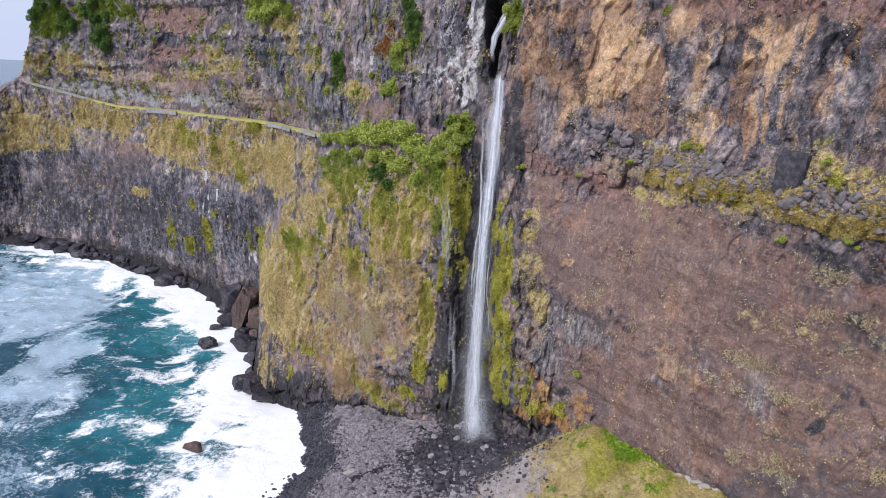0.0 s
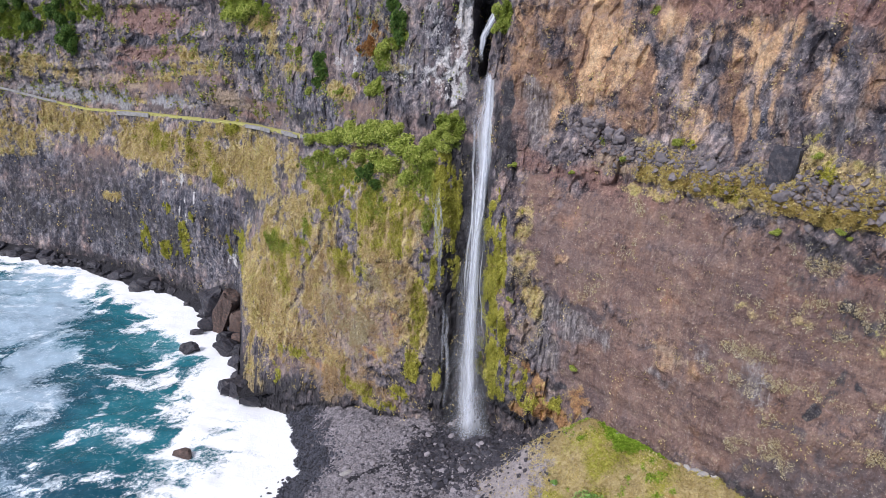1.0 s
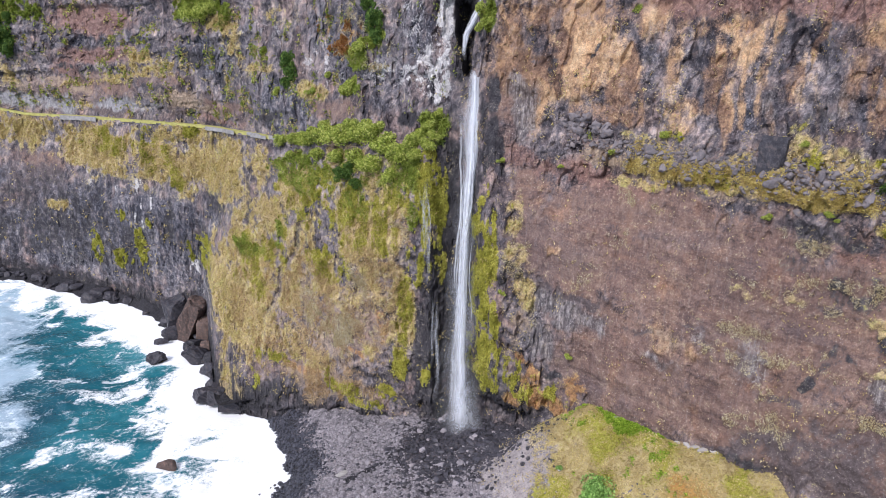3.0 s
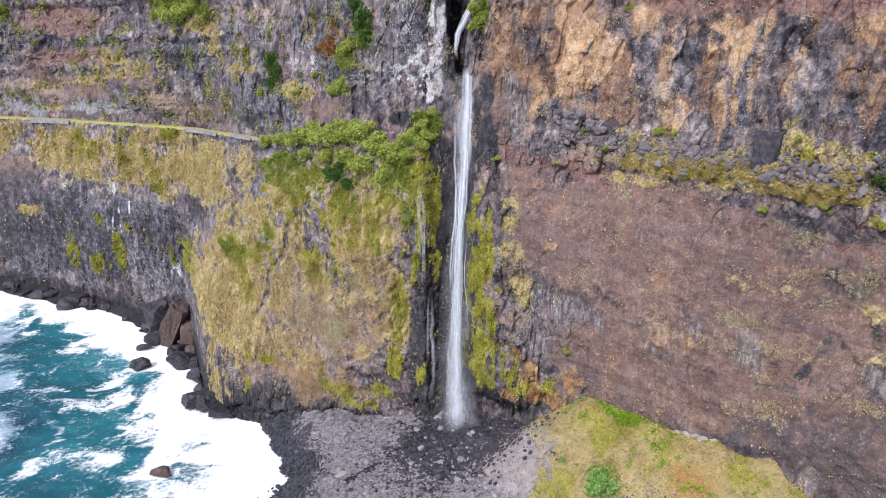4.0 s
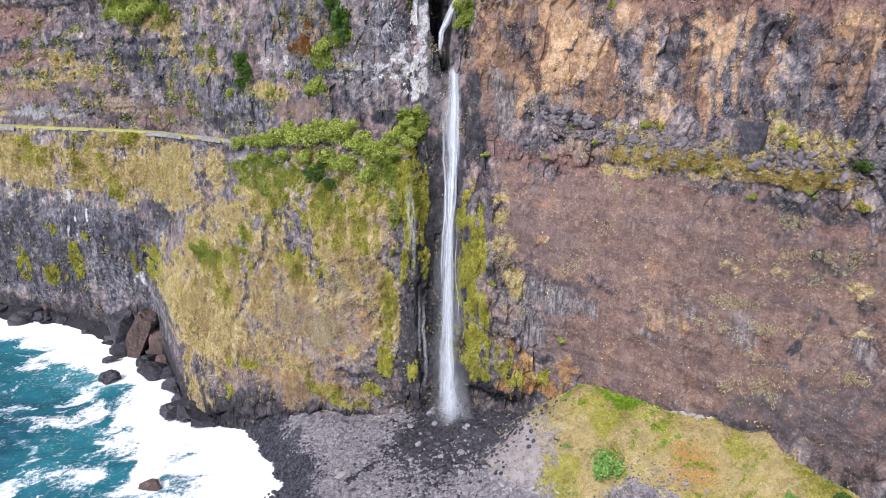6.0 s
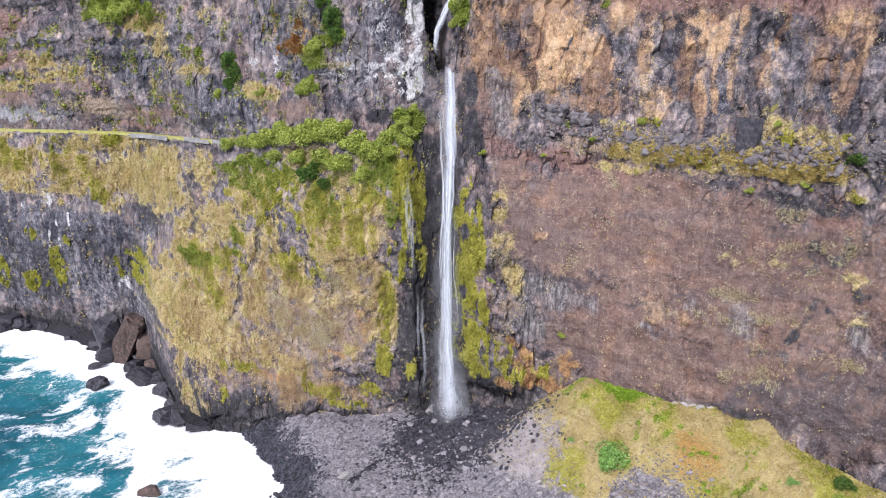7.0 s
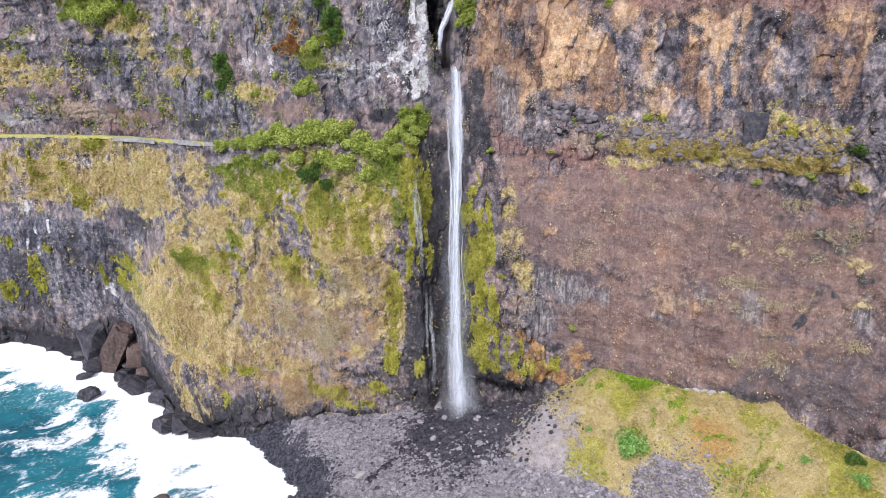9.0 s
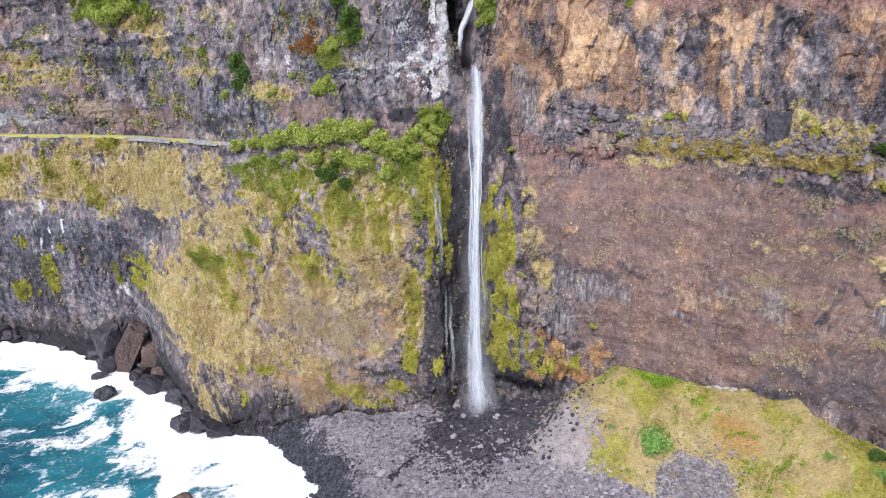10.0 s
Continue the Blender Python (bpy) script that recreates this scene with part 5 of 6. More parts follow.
def rock_shape(seed, level=3, cuts=9, flat=.8, box=.65):
    """A broken stone about one metre across: a ball cut by planes, then roughened."""
    rng = np.random.default_rng(seed)
    bm = bmesh.new()
    bmesh.ops.create_icosphere(bm, subdivisions=level, radius=.62)
    co = np.array([v.co[:] for v in bm.verts])
    co = co * (1 - box + box * .5 / np.abs(co).max(1))[:, None]
    for _ in range(cuts):
        d = rng.normal(size=3)
        d /= np.linalg.norm(d)
        off = rng.uniform(.34, .55)
        over = np.clip(co @ d - off, 0, None)
        co -= over[:, None] * d * .94
    co *= np.array([1, rng.uniform(.75, 1), flat * rng.uniform(.8, 1.1)])
    if level > 1:
        co *= 1 + (fbm(co[:, 0] * 3.2 + co[:, 2] * 3, co[:, 1] * 3.2 - co[:, 2] * 3, seed, 4)[:, None] - .5) * .55
        co += (fbm(co[:, 0] * 11 + co[:, 2] * 8, co[:, 1] * 11 - co[:, 2] * 8, seed + 5, 3)[:, None] - .5) * .09 * co / .5
    for v, c in zip(bm.verts, co):
        v.co = c
    return bm


ROCKS = {}
for key, mat in (("dark", DARK_STONE), ("red", RED_STONE), ("grey", GREY_STONE), ("pale", PALE_STONE)):
    ROCKS[key] = [mesh_of("boulder", rock_shape(100 + i, 4, 12), mat, False) for i in range(5)]
    ROCKS[key + "_mid"] = [mesh_of("boulder", rock_shape(150 + i, 3, 9), mat, False) for i in range(5)]
    ROCKS[key + "_small"] = [mesh_of("stone", rock_shape(200 + i, 2, 7), mat, False) for i in range(6)]




def slab_shape(seed, cuts=5, grid=9):
    """An angular block about one metre across, its corners broken off."""
    g = np.random.default_rng(seed)
    bm = bmesh.new()
    bmesh.ops.create_cube(bm, size=1.0)
    bmesh.ops.subdivide_edges(bm, edges=bm.edges[:], cuts=grid, use_grid_fill=True)
    co = np.array([v.co[:] for v in bm.verts])
    for _ in range(cuts):
        d = g.choice([-1.0, 1.0], 3) + g.normal(size=3) * .45
        d /= np.linalg.norm(d)
        co -= np.clip(co @ d - g.uniform(.52, .68), 0, None)[:, None] * d * .95
    co *= 1 + (fbm(co[:, 0] * 3 + co[:, 2] * 2, co[:, 1] * 3 - co[:, 2] * 2, seed, 4)[:, None] - .5) * .3
    co += (fbm(co[:, 0] * 9 + co[:, 2] * 7, co[:, 1] * 9 - co[:, 2] * 7, seed + 5, 3)[:, None] - .5) * .14 * co
    for v, c in zip(bm.verts, co):
        v.co = c
    return bm


ROCKS["block"] = [mesh_of("boulder", slab_shape(3), BLOCK_STONE, False)]
ROCKS["ledge"] = [mesh_of("boulder", rock_shape(s, 2, 14, .85, .9), LEDGE_STONE, False) for s in (11, 12, 13, 14, 15, 16)]
ROCKS["slab"] = [mesh_of("boulder", slab_shape(s, 9), RED_STONE, False) for s in (4, 5)]
ROCKS["dark_slab"] = [mesh_of("boulder", slab_shape(s, 9), DARK_STONE, False) for s in (6, 7, 8)]


def boulder(place, size, kind, label, turn=(0, 0, 0), group="", name="boulder"):
    pick = ROCKS[kind]
    ob = new(name, pick[int(rnd(np.array([place[0] * 7.0]), np.array([place[1] * 7.0]), 3)[0] * len(pick)) % len(pick)])
    ob.matrix_world = Matrix.LocRotScale(place, Euler([radians(a) for a in turn]), size)
    return tagged(ob, label, "rock", group)


def crown_mesh(name, seed, leaves, material, size=.13, tall=.8, lobes=11):
    """A crown of small leaves on the outsides of several lobes, about two metres across, standing on z = 0."""
    rng = np.random.default_rng(seed)
    centre = rng.normal(size=(lobes, 3)) * np.array([.42, .42, .1])
    centre[:, 2] = rng.uniform(.35, 1.25, lobes) * tall
    centre[:, :2] *= (1.25 - .5 * centre[:, 2:3] / tall)
    radius = rng.uniform(.26, .52, lobes)
    which = rng.integers(0, lobes, leaves)
    d = rng.normal(size=(leaves, 3))
    d /= np.linalg.norm(d, axis=1)[:, None]
    d[:, 2] = np.abs(d[:, 2]) * np.where(rng.random(leaves) < .62, 1, -1)
    p = centre[which] + d * (radius[which] * rng.uniform(.72, 1.12, leaves))[:, None]
    n = d * .8 + rng.normal(size=(leaves, 3)) * .6
    n /= np.linalg.norm(n, axis=1)[:, None]
    a = np.cross(n, rng.normal(size=(leaves, 3)))
    a /= np.linalg.norm(a, axis=1)[:, None]
    b = np.cross(n, a)
    s = size * rng.uniform(.6, 1.3, leaves)[:, None]
    quad = np.stack([p - a * s, p - b * s * .5 + n * s * .12, p + a * s, p + b * s * .5 + n * s * .12], 1)
    return soup(name, quad.reshape(-1, 3), np.arange(leaves * 4).reshape(-1, 4), material)


def trunk_mesh(seed):
    """A short tapered stem with limbs."""
    rng = np.random.default_rng(seed)
    bm = bmesh.new()
    for k in range(5):
        lean = Vector((rng.normal() * .4, rng.normal() * .4, 1)) if k else Vector((.05, 0, 1))
        h, r = (.9, .07) if not k else (.7 + rng.random() * .35, .04)
        at = Vector((0, 0, 0 if not k else .22))
        rot = lean.to_track_quat("Z", "Y").to_matrix().to_4x4()
        bmesh.ops.create_cone(bm, cap_ends=True, segments=7, radius1=r, radius2=r * .35, depth=h, matrix=Matrix.Translation(at) @ rot @ Matrix.Translation((0, 0, h / 2 - .1)))
    return mesh_of("trunk", bm, BARK)


TRUNKS = [trunk_mesh(s) for s in (1, 2)]
CROWNS = {
    "green": [crown_mesh("crown", 10 + i, 3400, SHRUB_LEAF, .088) for i in range(4)],
    "dark": [crown_mesh("crown", 20 + i, 2400, DARK_LEAF, .1, 1.0) for i in range(3)],
    "pale": [crown_mesh("crown", 30 + i, 2600, PALE_LEAF, .085, .62, 14) for i in range(2)],
    "dry": [crown_mesh("crown", 40 + i, 900, DRY_LEAF, .14, .7) for i in range(2)],
}


def shrub(place, size, kind, label, tall=1.0, tilt=0.0, group=""):
    k = int(rnd(np.array([place[0] * 13.0]), np.array([place[1] * 13.0]), 9)[0] * 97)
    ob = new("shrub")
    ob.empty_display_size = .1
    ob.matrix_world = Matrix.LocRotScale(place, Euler((radians(tilt), 0, radians(k * 37 % 360) if tilt == 0 else 0)), (size / 2, size / 2, size / 2 * tall))
    part("trunk", TRUNKS[k % 2], ob)
    part("crown", CROWNS[kind][k % len(CROWNS[kind])], ob)
    return tagged(ob, label, "shrub", group)


# ---- the waterfall ----
FALL = [(63.2, -6.3, 104.4, .75), (61.8, -6.2, 103.3, 1.05), (58.6, -6.1, 102.7, 1.25), (55.6, -6.1, 102.2, 1.9), (51.6, -6.3, 101.8, 1.85), (47.9, -6.6, 101.4, 1.3), (39.2, -7.15, 100.8, 1.0), (30.2, -7.35, 100.3, .98), (20.9, -7.4, 99.8, 1.3), (11.2, -7.3, 99.4, 1.75), (6.2, -7.0, 99.2, 2.0), (-12, -6.5, 99.1, 1.7)]


def strands(name, path, count, width, material, seed, spread=1.0, first=(0, .05), last=(.9, 1.0), steps=70, thick=(.25, .85), length=None):
    """Upright ribbons of falling water, each its own way inside the stream; path: height, x, y, half width."""
    rng = np.random.default_rng(seed)
    pz, px, py, pw = [np.array(c, float) for c in zip(*path)]
    verts, faces, cols = [], [], []
    for _ in range(count):
        a, b = rng.uniform(*first), rng.uniform(*last)
        if length:
            b = min(a + rng.uniform(*length), 1.04)
        t = np.linspace(a, b, steps)
        z = pz[0] + (pz[-1] - pz[0]) * np.clip(t, 0, 1)
        side = np.clip(rng.normal() * .5, -1, 1) * spread
        wander = (fbm(t * 7 + rng.random() * 50, t * 0, seed + 3, 3) - .5) * 1.1
        half = np.interp(-z, -pz, pw)
        x = np.interp(-z, -pz, px) + (side + wander) * half
        y = np.interp(-z, -pz, py) - rng.uniform(-.3, .9)
        w = width * rng.uniform(.5, 1.5) * (.6 + .5 * half / half.mean())
        fade = ramp(t, a, a + (b - a) * .3) * ramp(b - t, 0, (b - a) * .35)
        base = len(verts) * steps
        for k, (o, e, dy) in enumerate(((-1, 0, .1), (-.35, 1, 0), (.35, 1, 0), (1, 0, .1))):
            verts.append(np.stack([x + o * w, y + dy, z], -1))
            cols.append(np.stack([np.full(steps, rng.uniform(*thick)), fade * e, fade * 0, fade * 0], -1))
            if k:
                i = base + (k - 1) * steps + np.arange(steps - 1)
                faces.append(np.stack([i, i + steps, i + steps + 1, i + 1], -1))
    me = soup(name, np.concatenate(verts), np.concatenate(faces), material, True)
    at = me.attributes.new("strand", "FLOAT_COLOR", "POINT")
    at.data.foreach_set("color", np.concatenate(cols).astype(np.float32).ravel())
    return me


waterfall = new("waterfall")
waterfall.location = (-6.3, 99.2, 6.2)
waterfall.empty_display_size = .1
tagged(waterfall, "tall thin white waterfall dropping from a rock lip to the beach", "waterfall")


def water_part(name, *args, **kw):
    ob = part(name, strands(name, *args, **kw), waterfall)
    ob.matrix_parent_inverse = Matrix.Translation((6.3, -99.2, -6.2))
    return tagged(ob, kind="stuff")


def curtain(name, path, layers, material, seed, across=22, steps=150, thick=.62, soft=1.6, wide=1.0, fade=(.03, .06)):
    """Folded sheets of falling water; path: height, x, y, half width."""
    rng = np.random.default_rng(seed)
    pz, px, py, pw = [np.array(c, float) for c in zip(*path)]
    verts, faces, cols = [], [], []
    t, s = np.meshgrid(np.linspace(0, 1, steps), np.linspace(-1, 1, across))
    z = pz[0] + (pz[-1] - pz[0]) * t
    half = np.interp(-z, -pz, pw) * wide
    for k in range(layers):
        o = rng.random() * 90
        sway = (fbm(t * 9 + o, t * 0 + o, seed + 3, 3) - .5) * .5
        fold = fbm(s * 2.5 + o, t * 4 + o, seed + 4, 3) - .5
        rag = .75 + .5 * fbm(t * 14 + o, np.sign(s) * 3 + o, seed + 5, 3)
        verts.append(np.stack([np.interp(-z, -pz, px) + (s * rag + sway) * half, np.interp(-z, -pz, py) - .35 * k + fold * .9 + .3 * s ** 2, z], -1).reshape(-1, 3))
        body = thick + (fbm(s * 3 + o, t * 5 + o, seed + 6, 4) - .5) * .9
        edge = (1 - np.abs(s) ** soft) * ramp(t, 0, fade[0]) * ramp(1 - t, 0, fade[1])
        cols.append(np.stack([body, edge, edge * 0, edge * 0], -1).reshape(-1, 4))
        i = (np.arange(across - 1)[:, None] * steps + np.arange(steps - 1)[None]).ravel() + k * across * steps
        faces.append(np.stack([i, i + steps, i + steps + 1, i + 1], -1))
    me = soup(name, np.concatenate(verts), np.concatenate(faces), material, True)
    at = me.attributes.new("strand", "FLOAT_COLOR", "POINT")
    at.data.foreach_set("color", np.concatenate(cols).astype(np.float32).ravel())
    ob = part(name, me, waterfall)
    ob.matrix_parent_inverse = Matrix.Translation((6.3, -99.2, -6.2))
    return tagged(ob, kind="stuff")


SHOWN = FALL[:-1] + [(4.6, -6.6, 99.1, 1.8)]
curtain("main_stream", SHOWN, 2, FALL_WHITE, 1, thick=.42, wide=.9, fade=(.02, .12))
curtain("core_stream", [(z, x + .15, y - .5, w * .6) for z, x, y, w in SHOWN], 1, FALL_WHITE, 2, 14, thick=.68, fade=(.02, .09))
curtain("spray", [(48, -6.9, 100.6, 1.6), (30, -7.3, 99.6, 2.8), (16, -7.4, 98.9, 3.6), (5, -7.0, 98.2, 4.4)], 1, FALL_MIST, 4, thick=.55, soft=1.2, fade=(.3, .1))
curtain("base_mist", [(17, -6.7, 98.7, 2.0), (10, -6.5, 98.2, 2.7), (4.0, -6.1, 97.4, 3.6)], 1, FALL_BASE, 8, thick=.6, soft=1.3, steps=50, fade=(.5, .4))
water_part("loose_strand", FALL[:-1], 12, .16, FALL_WHITE, 3, 1.25, (0, .45), (.55, 1.0), thick=(.3, .55))
water_part("upper_chute", [(75, -4.4, 107.6, .45), (72.5, -5.3, 107.4, .5), (69.7, -6.6, 107.2, .5), (68, -7.5, 107.0, .42), (65.6, -7.8, 106.8, .3), (64.0, -7.6, 106.5, .2)], 8, .24, FALL_WHITE, 5, .8, steps=24)
water_part("seeping_strand", [(48, -13.1, 102.6, .9), (36, -12.6, 101.8, .6), (28, -12.3, 101.6, .5)], 5, .14, FALL_MIST, 6, 1.2, (0, .2), (.6, 1.0), 30, (.4, .9))
water_part("side_trickle", [(30, -11.4, 101.6, .7), (20, -11.0, 101.2, .9), (8, -10.8, 100.6, 1.4)], 3, .25, FALL_MIST, 7, 1.2, (0, .3), (.6, 1.0), 30, (.3, .7))

# ---- the old road on its bench ----
ru = np.arange(-36.2, -9.4, 0.06)
rz = np.interp(ru, ROAD_U, ROAD_Z)
ox, oy, _, _ = cliff_at(ru, rz - .35)
ix, iy, _, _ = cliff_at(ru, rz + .5)
ro, ri = np.hypot(ox - CX, oy - CY), np.hypot(ix - CX, iy - CY)
soften = np.ones(25) / 25
ro = np.convolve(np.pad(ro, 12, "edge"), soften, "valid") - .4
ri = np.maximum(np.convolve(np.pad(ri, 12, "edge"), soften, "valid") + 1.5, ro + 4.5)
aa = np.radians(ru)


def band(name, first, last, inner, low, high, material):
    """A long kerb or wall following the road between two bearings; inner: from and to, metres in from its edge."""
    k = (ru >= first) & (ru <= last)
    loop = []
    for off, dz in ((inner[0], low), (inner[0], high), (inner[1], high), (inner[1], low), (inner[0], low)):
        r = ro[k] + off
        loop.append(np.stack([CX + r * np.sin(aa[k]), CY + r * np.cos(aa[k]), rz[k] + dz], -1))
    g = np.stack(loop)
    return sheet(name, g[..., 0], g[..., 1], g[..., 2], material, smooth=False)


road = band("road", -36.2, -9.4, (.2, 5.5), -.5, .08, ASPHALT)
tagged(road, "narrow old coast road cut into the cliff", "road", kind="structure")
for first, last, height, low in ((-12.3, -11.1, .3, -.4), (-10.4, -9.7, .3, -.4), (-35.8, -30.5, .4, -.3)):
    tagged(band("parapet", first, last, (-.1, .35), low, height, MASONRY), "low weathered masonry parapet along the road", "wall", kind="structure")
for first, last, low in ((-15.7, -13.3, -.8), (-12.0, -10.6, -.6), (-26.3, -23.8, -1.1)):
    tagged(band("retaining_wall", first, last, (-.55, .3), low, .05, MASONRY), "grey retaining wall under the road", "wall", kind="structure")

# ---- shrubs ----
rng = np.random.default_rng(5)
SHRUBS = [(-9.2, 47.6, 3.4), (-8.2, 48.3, 3.2), (-7.2, 48.6, 3.6), (-6.2, 49.0, 4.4), (-4.9, 49.6, 4.6), (-3.6, 50.0, 4.6), (-2.4, 50.2, 4.2), (-1.2, 50.6, 4.6), (-.2, 49.2, 5.0), (1.0, 48.2, 4.6), (1.9, 49.3, 3.6), (-2.6, 46.8, 4.2), (-4.4, 46.6, 3.4), (-1.2, 46.4, 3.8), (3.2, 52.3, 2.6), (3.9, 54.0, 2.2), (2.8, 49.4, 2.4), (-6.0, 46.4, 3.0), (.6, 45.2, 3.0), (-8.4, 45.6, 2.2), (3.6, 51.0, 2.6), (2.4, 51.0, 3.2), (4.2, 52.4, 2.2), (-3.0, 52.0, 3.4), (-1.9, 52.2, 3.4), (-.6, 52.3, 3.2), (-5.4, 51.2, 3.2)]
for u, z, s in SHRUBS:
    x, y, _, _ = cliff_at([u], [z])
    shrub((x[0], y[0] - .3, z - .2), s * 1.15, "green", "dense yellow-green shrub on the grassy shoulder of the cliff", .9, group="shrubs on the headland")
for u, z, s in ((-3.5, 43.6, 3.6), (-2.7, 42.8, 3.0), (-3.1, 45.2, 3.2), (-4.2, 44.4, 2.4)):
    x, y, _, _ = cliff_at([u], [z])
    shrub((x[0], y[0] - .4, z - .4), s, "dark", "dark green shrub hanging on the grassy cliff", .95, group="shrubs on the headland")
for u, z, s in ((-4.6, 49.0, 2.6), (-2.9, 48.4, 2.8)):
    x, y, _, _ = cliff_at([u], [z])
    shrub((x[0], y[0] - 1.6, z), s, "dry", "bare grey-brown dried shrub among green ones", .8, group="shrubs on the headland")
for u, z, s, kind in ((-8.6, 63.5, 4.0, "dark"), (-8.4, 61.3, 3.6, "dark"), (-8.8, 59.3, 3.2, "dark"), (-9.6, 57.8, 2.4, "green"), (-1.2, 70.5, 4.0, "dark"), (-1.0, 67.8, 3.4, "dark"), (-2.3, 66.4, 3.4, "green"), (-3.1, 65.2, 2.6, "green"), (-3.4, 59.4, 3.2, "green"), (-2.8, 60.8, 2.0, "green"), (-1.9, 73.5, 3.0, "dark"), (-15.6, 74.0, 5.0, "green"), (-14.6, 75.2, 4.4, "green"), (-16.4, 75.0, 4.0, "green"), (8.0, 71.5, 2.2, "green"), (8.6, 70.0, 2.0, "green"), (7.9, 69.0, 1.6, "green"), (-6.6, 58.4, 1.6, "green"), (4.7, 56.5, 1.6, "green"), (-5.2, 61.5, 1.4, "green")):
    x, y, _, _ = cliff_at([u], [z])
    shrub((x[0], y[0] - .15 * s, z - .35 * s), s, kind, "%s shrub clinging to the steep rock face" % ("dark green" if kind == "dark" else "fresh green"), 1.15, group="shrubs on the upper cliff")
for k in range(26):
    u, z = rng.uniform(-34.2, -28.5), rng.uniform(64, 82)
    if z < 76 - (u + 34.5) * 2.2 and u > -33:
        continue
    x, y, _, _ = cliff_at([u], [z])
    shrub((x[0], y[0] - .6, z - 1.5), rng.uniform(3.5, 6), "dark", "dark green tree shrub on the distant cliff", 1.3, group="shrubs on the far cliff")
for u, z, s, kind in ((39.3, 51.3, 2.7, "dark"), (31.8, 47.6, 1.3, "green"), (35.7, 48.8, 1.1, "green"), (17.2, 24.2, 1.3, "green"), (15.3, 50.2, .9, "green"), (19.4, 52.6, 1.3, "green"), (23.2, 55.2, 1.5, "green"), (10.3, 50.2, 1.2, "green"), (33.4, 55.8, 1.1, "green"), (36.3, 48.2, .8, "green"), (10.8, 31.2, 1.2, "green")):
    x, y, _, _ = cliff_at([u], [z])
    shrub((x[0], y[0] - .3, z - .2), s, kind, "small %s bush on a ledge of the brown cliff" % ("dark green" if kind == "dark" else "bright green"), .8, group="bushes on the brown cliff")
for x, y, s, kind, label in ((8.3, 71.2, 5.0, "pale", "round grey-green bush on the stony mound"), (31.0, 57.6, 2.2, "dark", "dark green bush on the grassy mound"), (30.4, 55.4, 2.4, "pale", "pale green bush on the grassy mound"), (29.8, 56.6, 1.5, "green", "small green bush on the grassy mound"), (4.8, 76.3, 1.2, "pale", "small grey-green bush on the stony mound"), (26.4, 60.5, 1.4, "pale", "pale leafy bush on the grassy mound"), (4.0, 70.4, 1.0, "green", "small green bush on the stony mound")):
    z = ground_at(np.array([x]), np.array([y]))[0][0]
    shrub((x, y, z - .15), s, kind, label, .8, group="bushes on the mound")

# ---- boulders ----
for x, y, z, size, kind, turn, label in (
        (-73.0, 156.4, 3.6, (5.6, 5, 9.0), "dark_slab", (10, -12, 20), "huge dark basalt boulder on the bay shingle"),
        (-68.2, 151.6, 4.6, (4.6, 4.4, 11.5), "slab", (8, 30, -20), "huge rusty brown boulder leaning on the bay shingle"),
        (-63.4, 149.4, 2.8, (4.2, 4, 6.8), "slab", (8, -14, 70), "tall brown boulder beside the leaning one"),
        (-73.4, 152.2, 1.2, (4.6, 4.5, 4.2), "dark", (0, 0, 50), "dark wet boulder at the edge of the surf"),
        (-63.6, 140.4, .8, (6.6, 5.2, 4.6), "dark", (0, 8, 15), "broad dark boulder at the edge of the surf"),
        (-60.6, 145.2, 1.6, (5, 4, 4.6), "red", (0, 0, 100), "brown boulder at the foot of the headland"),
        (-66.5, 146.0, .8, (4.2, 3.6, 3.2), "dark", (0, 0, 10), "dark wet boulder at the edge of the surf"),
        (-71.6, 139.4, .2, (4.0, 3.6, 4.2), "dark", (0, 6, 200), "dark rock standing in the surf"),
        (-74.8, 149.0, .2, (3.2, 2.2, 2.0), "dark", (0, 0, 0), "low dark rock in the surf"),
        (-103.0, 177.5, 1.4, (8, 6, 5.5), "dark", (0, 0, 30), "dark rock at the far foot of the cliff"),
        (-55.6, 122.4, .3, (4.4, 3.2, 2.4), "dark_slab", (0, 10, 35), "black wave-worn rock at the toe of the headland"),
        (-53.0, 120.6, 1.0, (3.6, 3.0, 3.2), "dark_slab", (8, 0, 80), "black wave-worn rock at the toe of the headland"),
        (-54.6, 125.4, 1.0, (4.6, 4.0, 3.8), "dark", (0, 14, 20), "black wave-worn rock at the toe of the headland"),
        (-49.8, 118.2, .4, (4.0, 3.0, 2.2), "dark_slab", (0, 6, 10), "low black rock at the edge of the surf"),
        (-57.6, 131.8, 1.0, (4.0, 4.6, 4.4), "dark", (10, 0, 50), "dark rock against the side of the headland"),
        (-59.6, 137.4, 1.0, (3.6, 4.2, 3.6), "dark", (0, 8, 120), "dark rock against the side of the headland"),
        (-61.6, 143.2, 1.4, (3.4, 3.8, 3.4), "red", (0, 0, 200), "brown rock against the side of the headland"),
        (-54.6, 99.0, -.7, (3.2, 2.6, 1.6), "red", (0, 0, 0), "low rock awash in the surf"),
        (31.3, 0, 54.2, (2.7, 2.2, 4.2), "block", (0, 3, -35), "large grey block standing on the ledge")):
    if y == 0:
        bx, by, _, _ = cliff_at([x], [z])
        x, y = bx[0], by[0] - .6
    boulder((x, y, z), size, kind, label, turn)

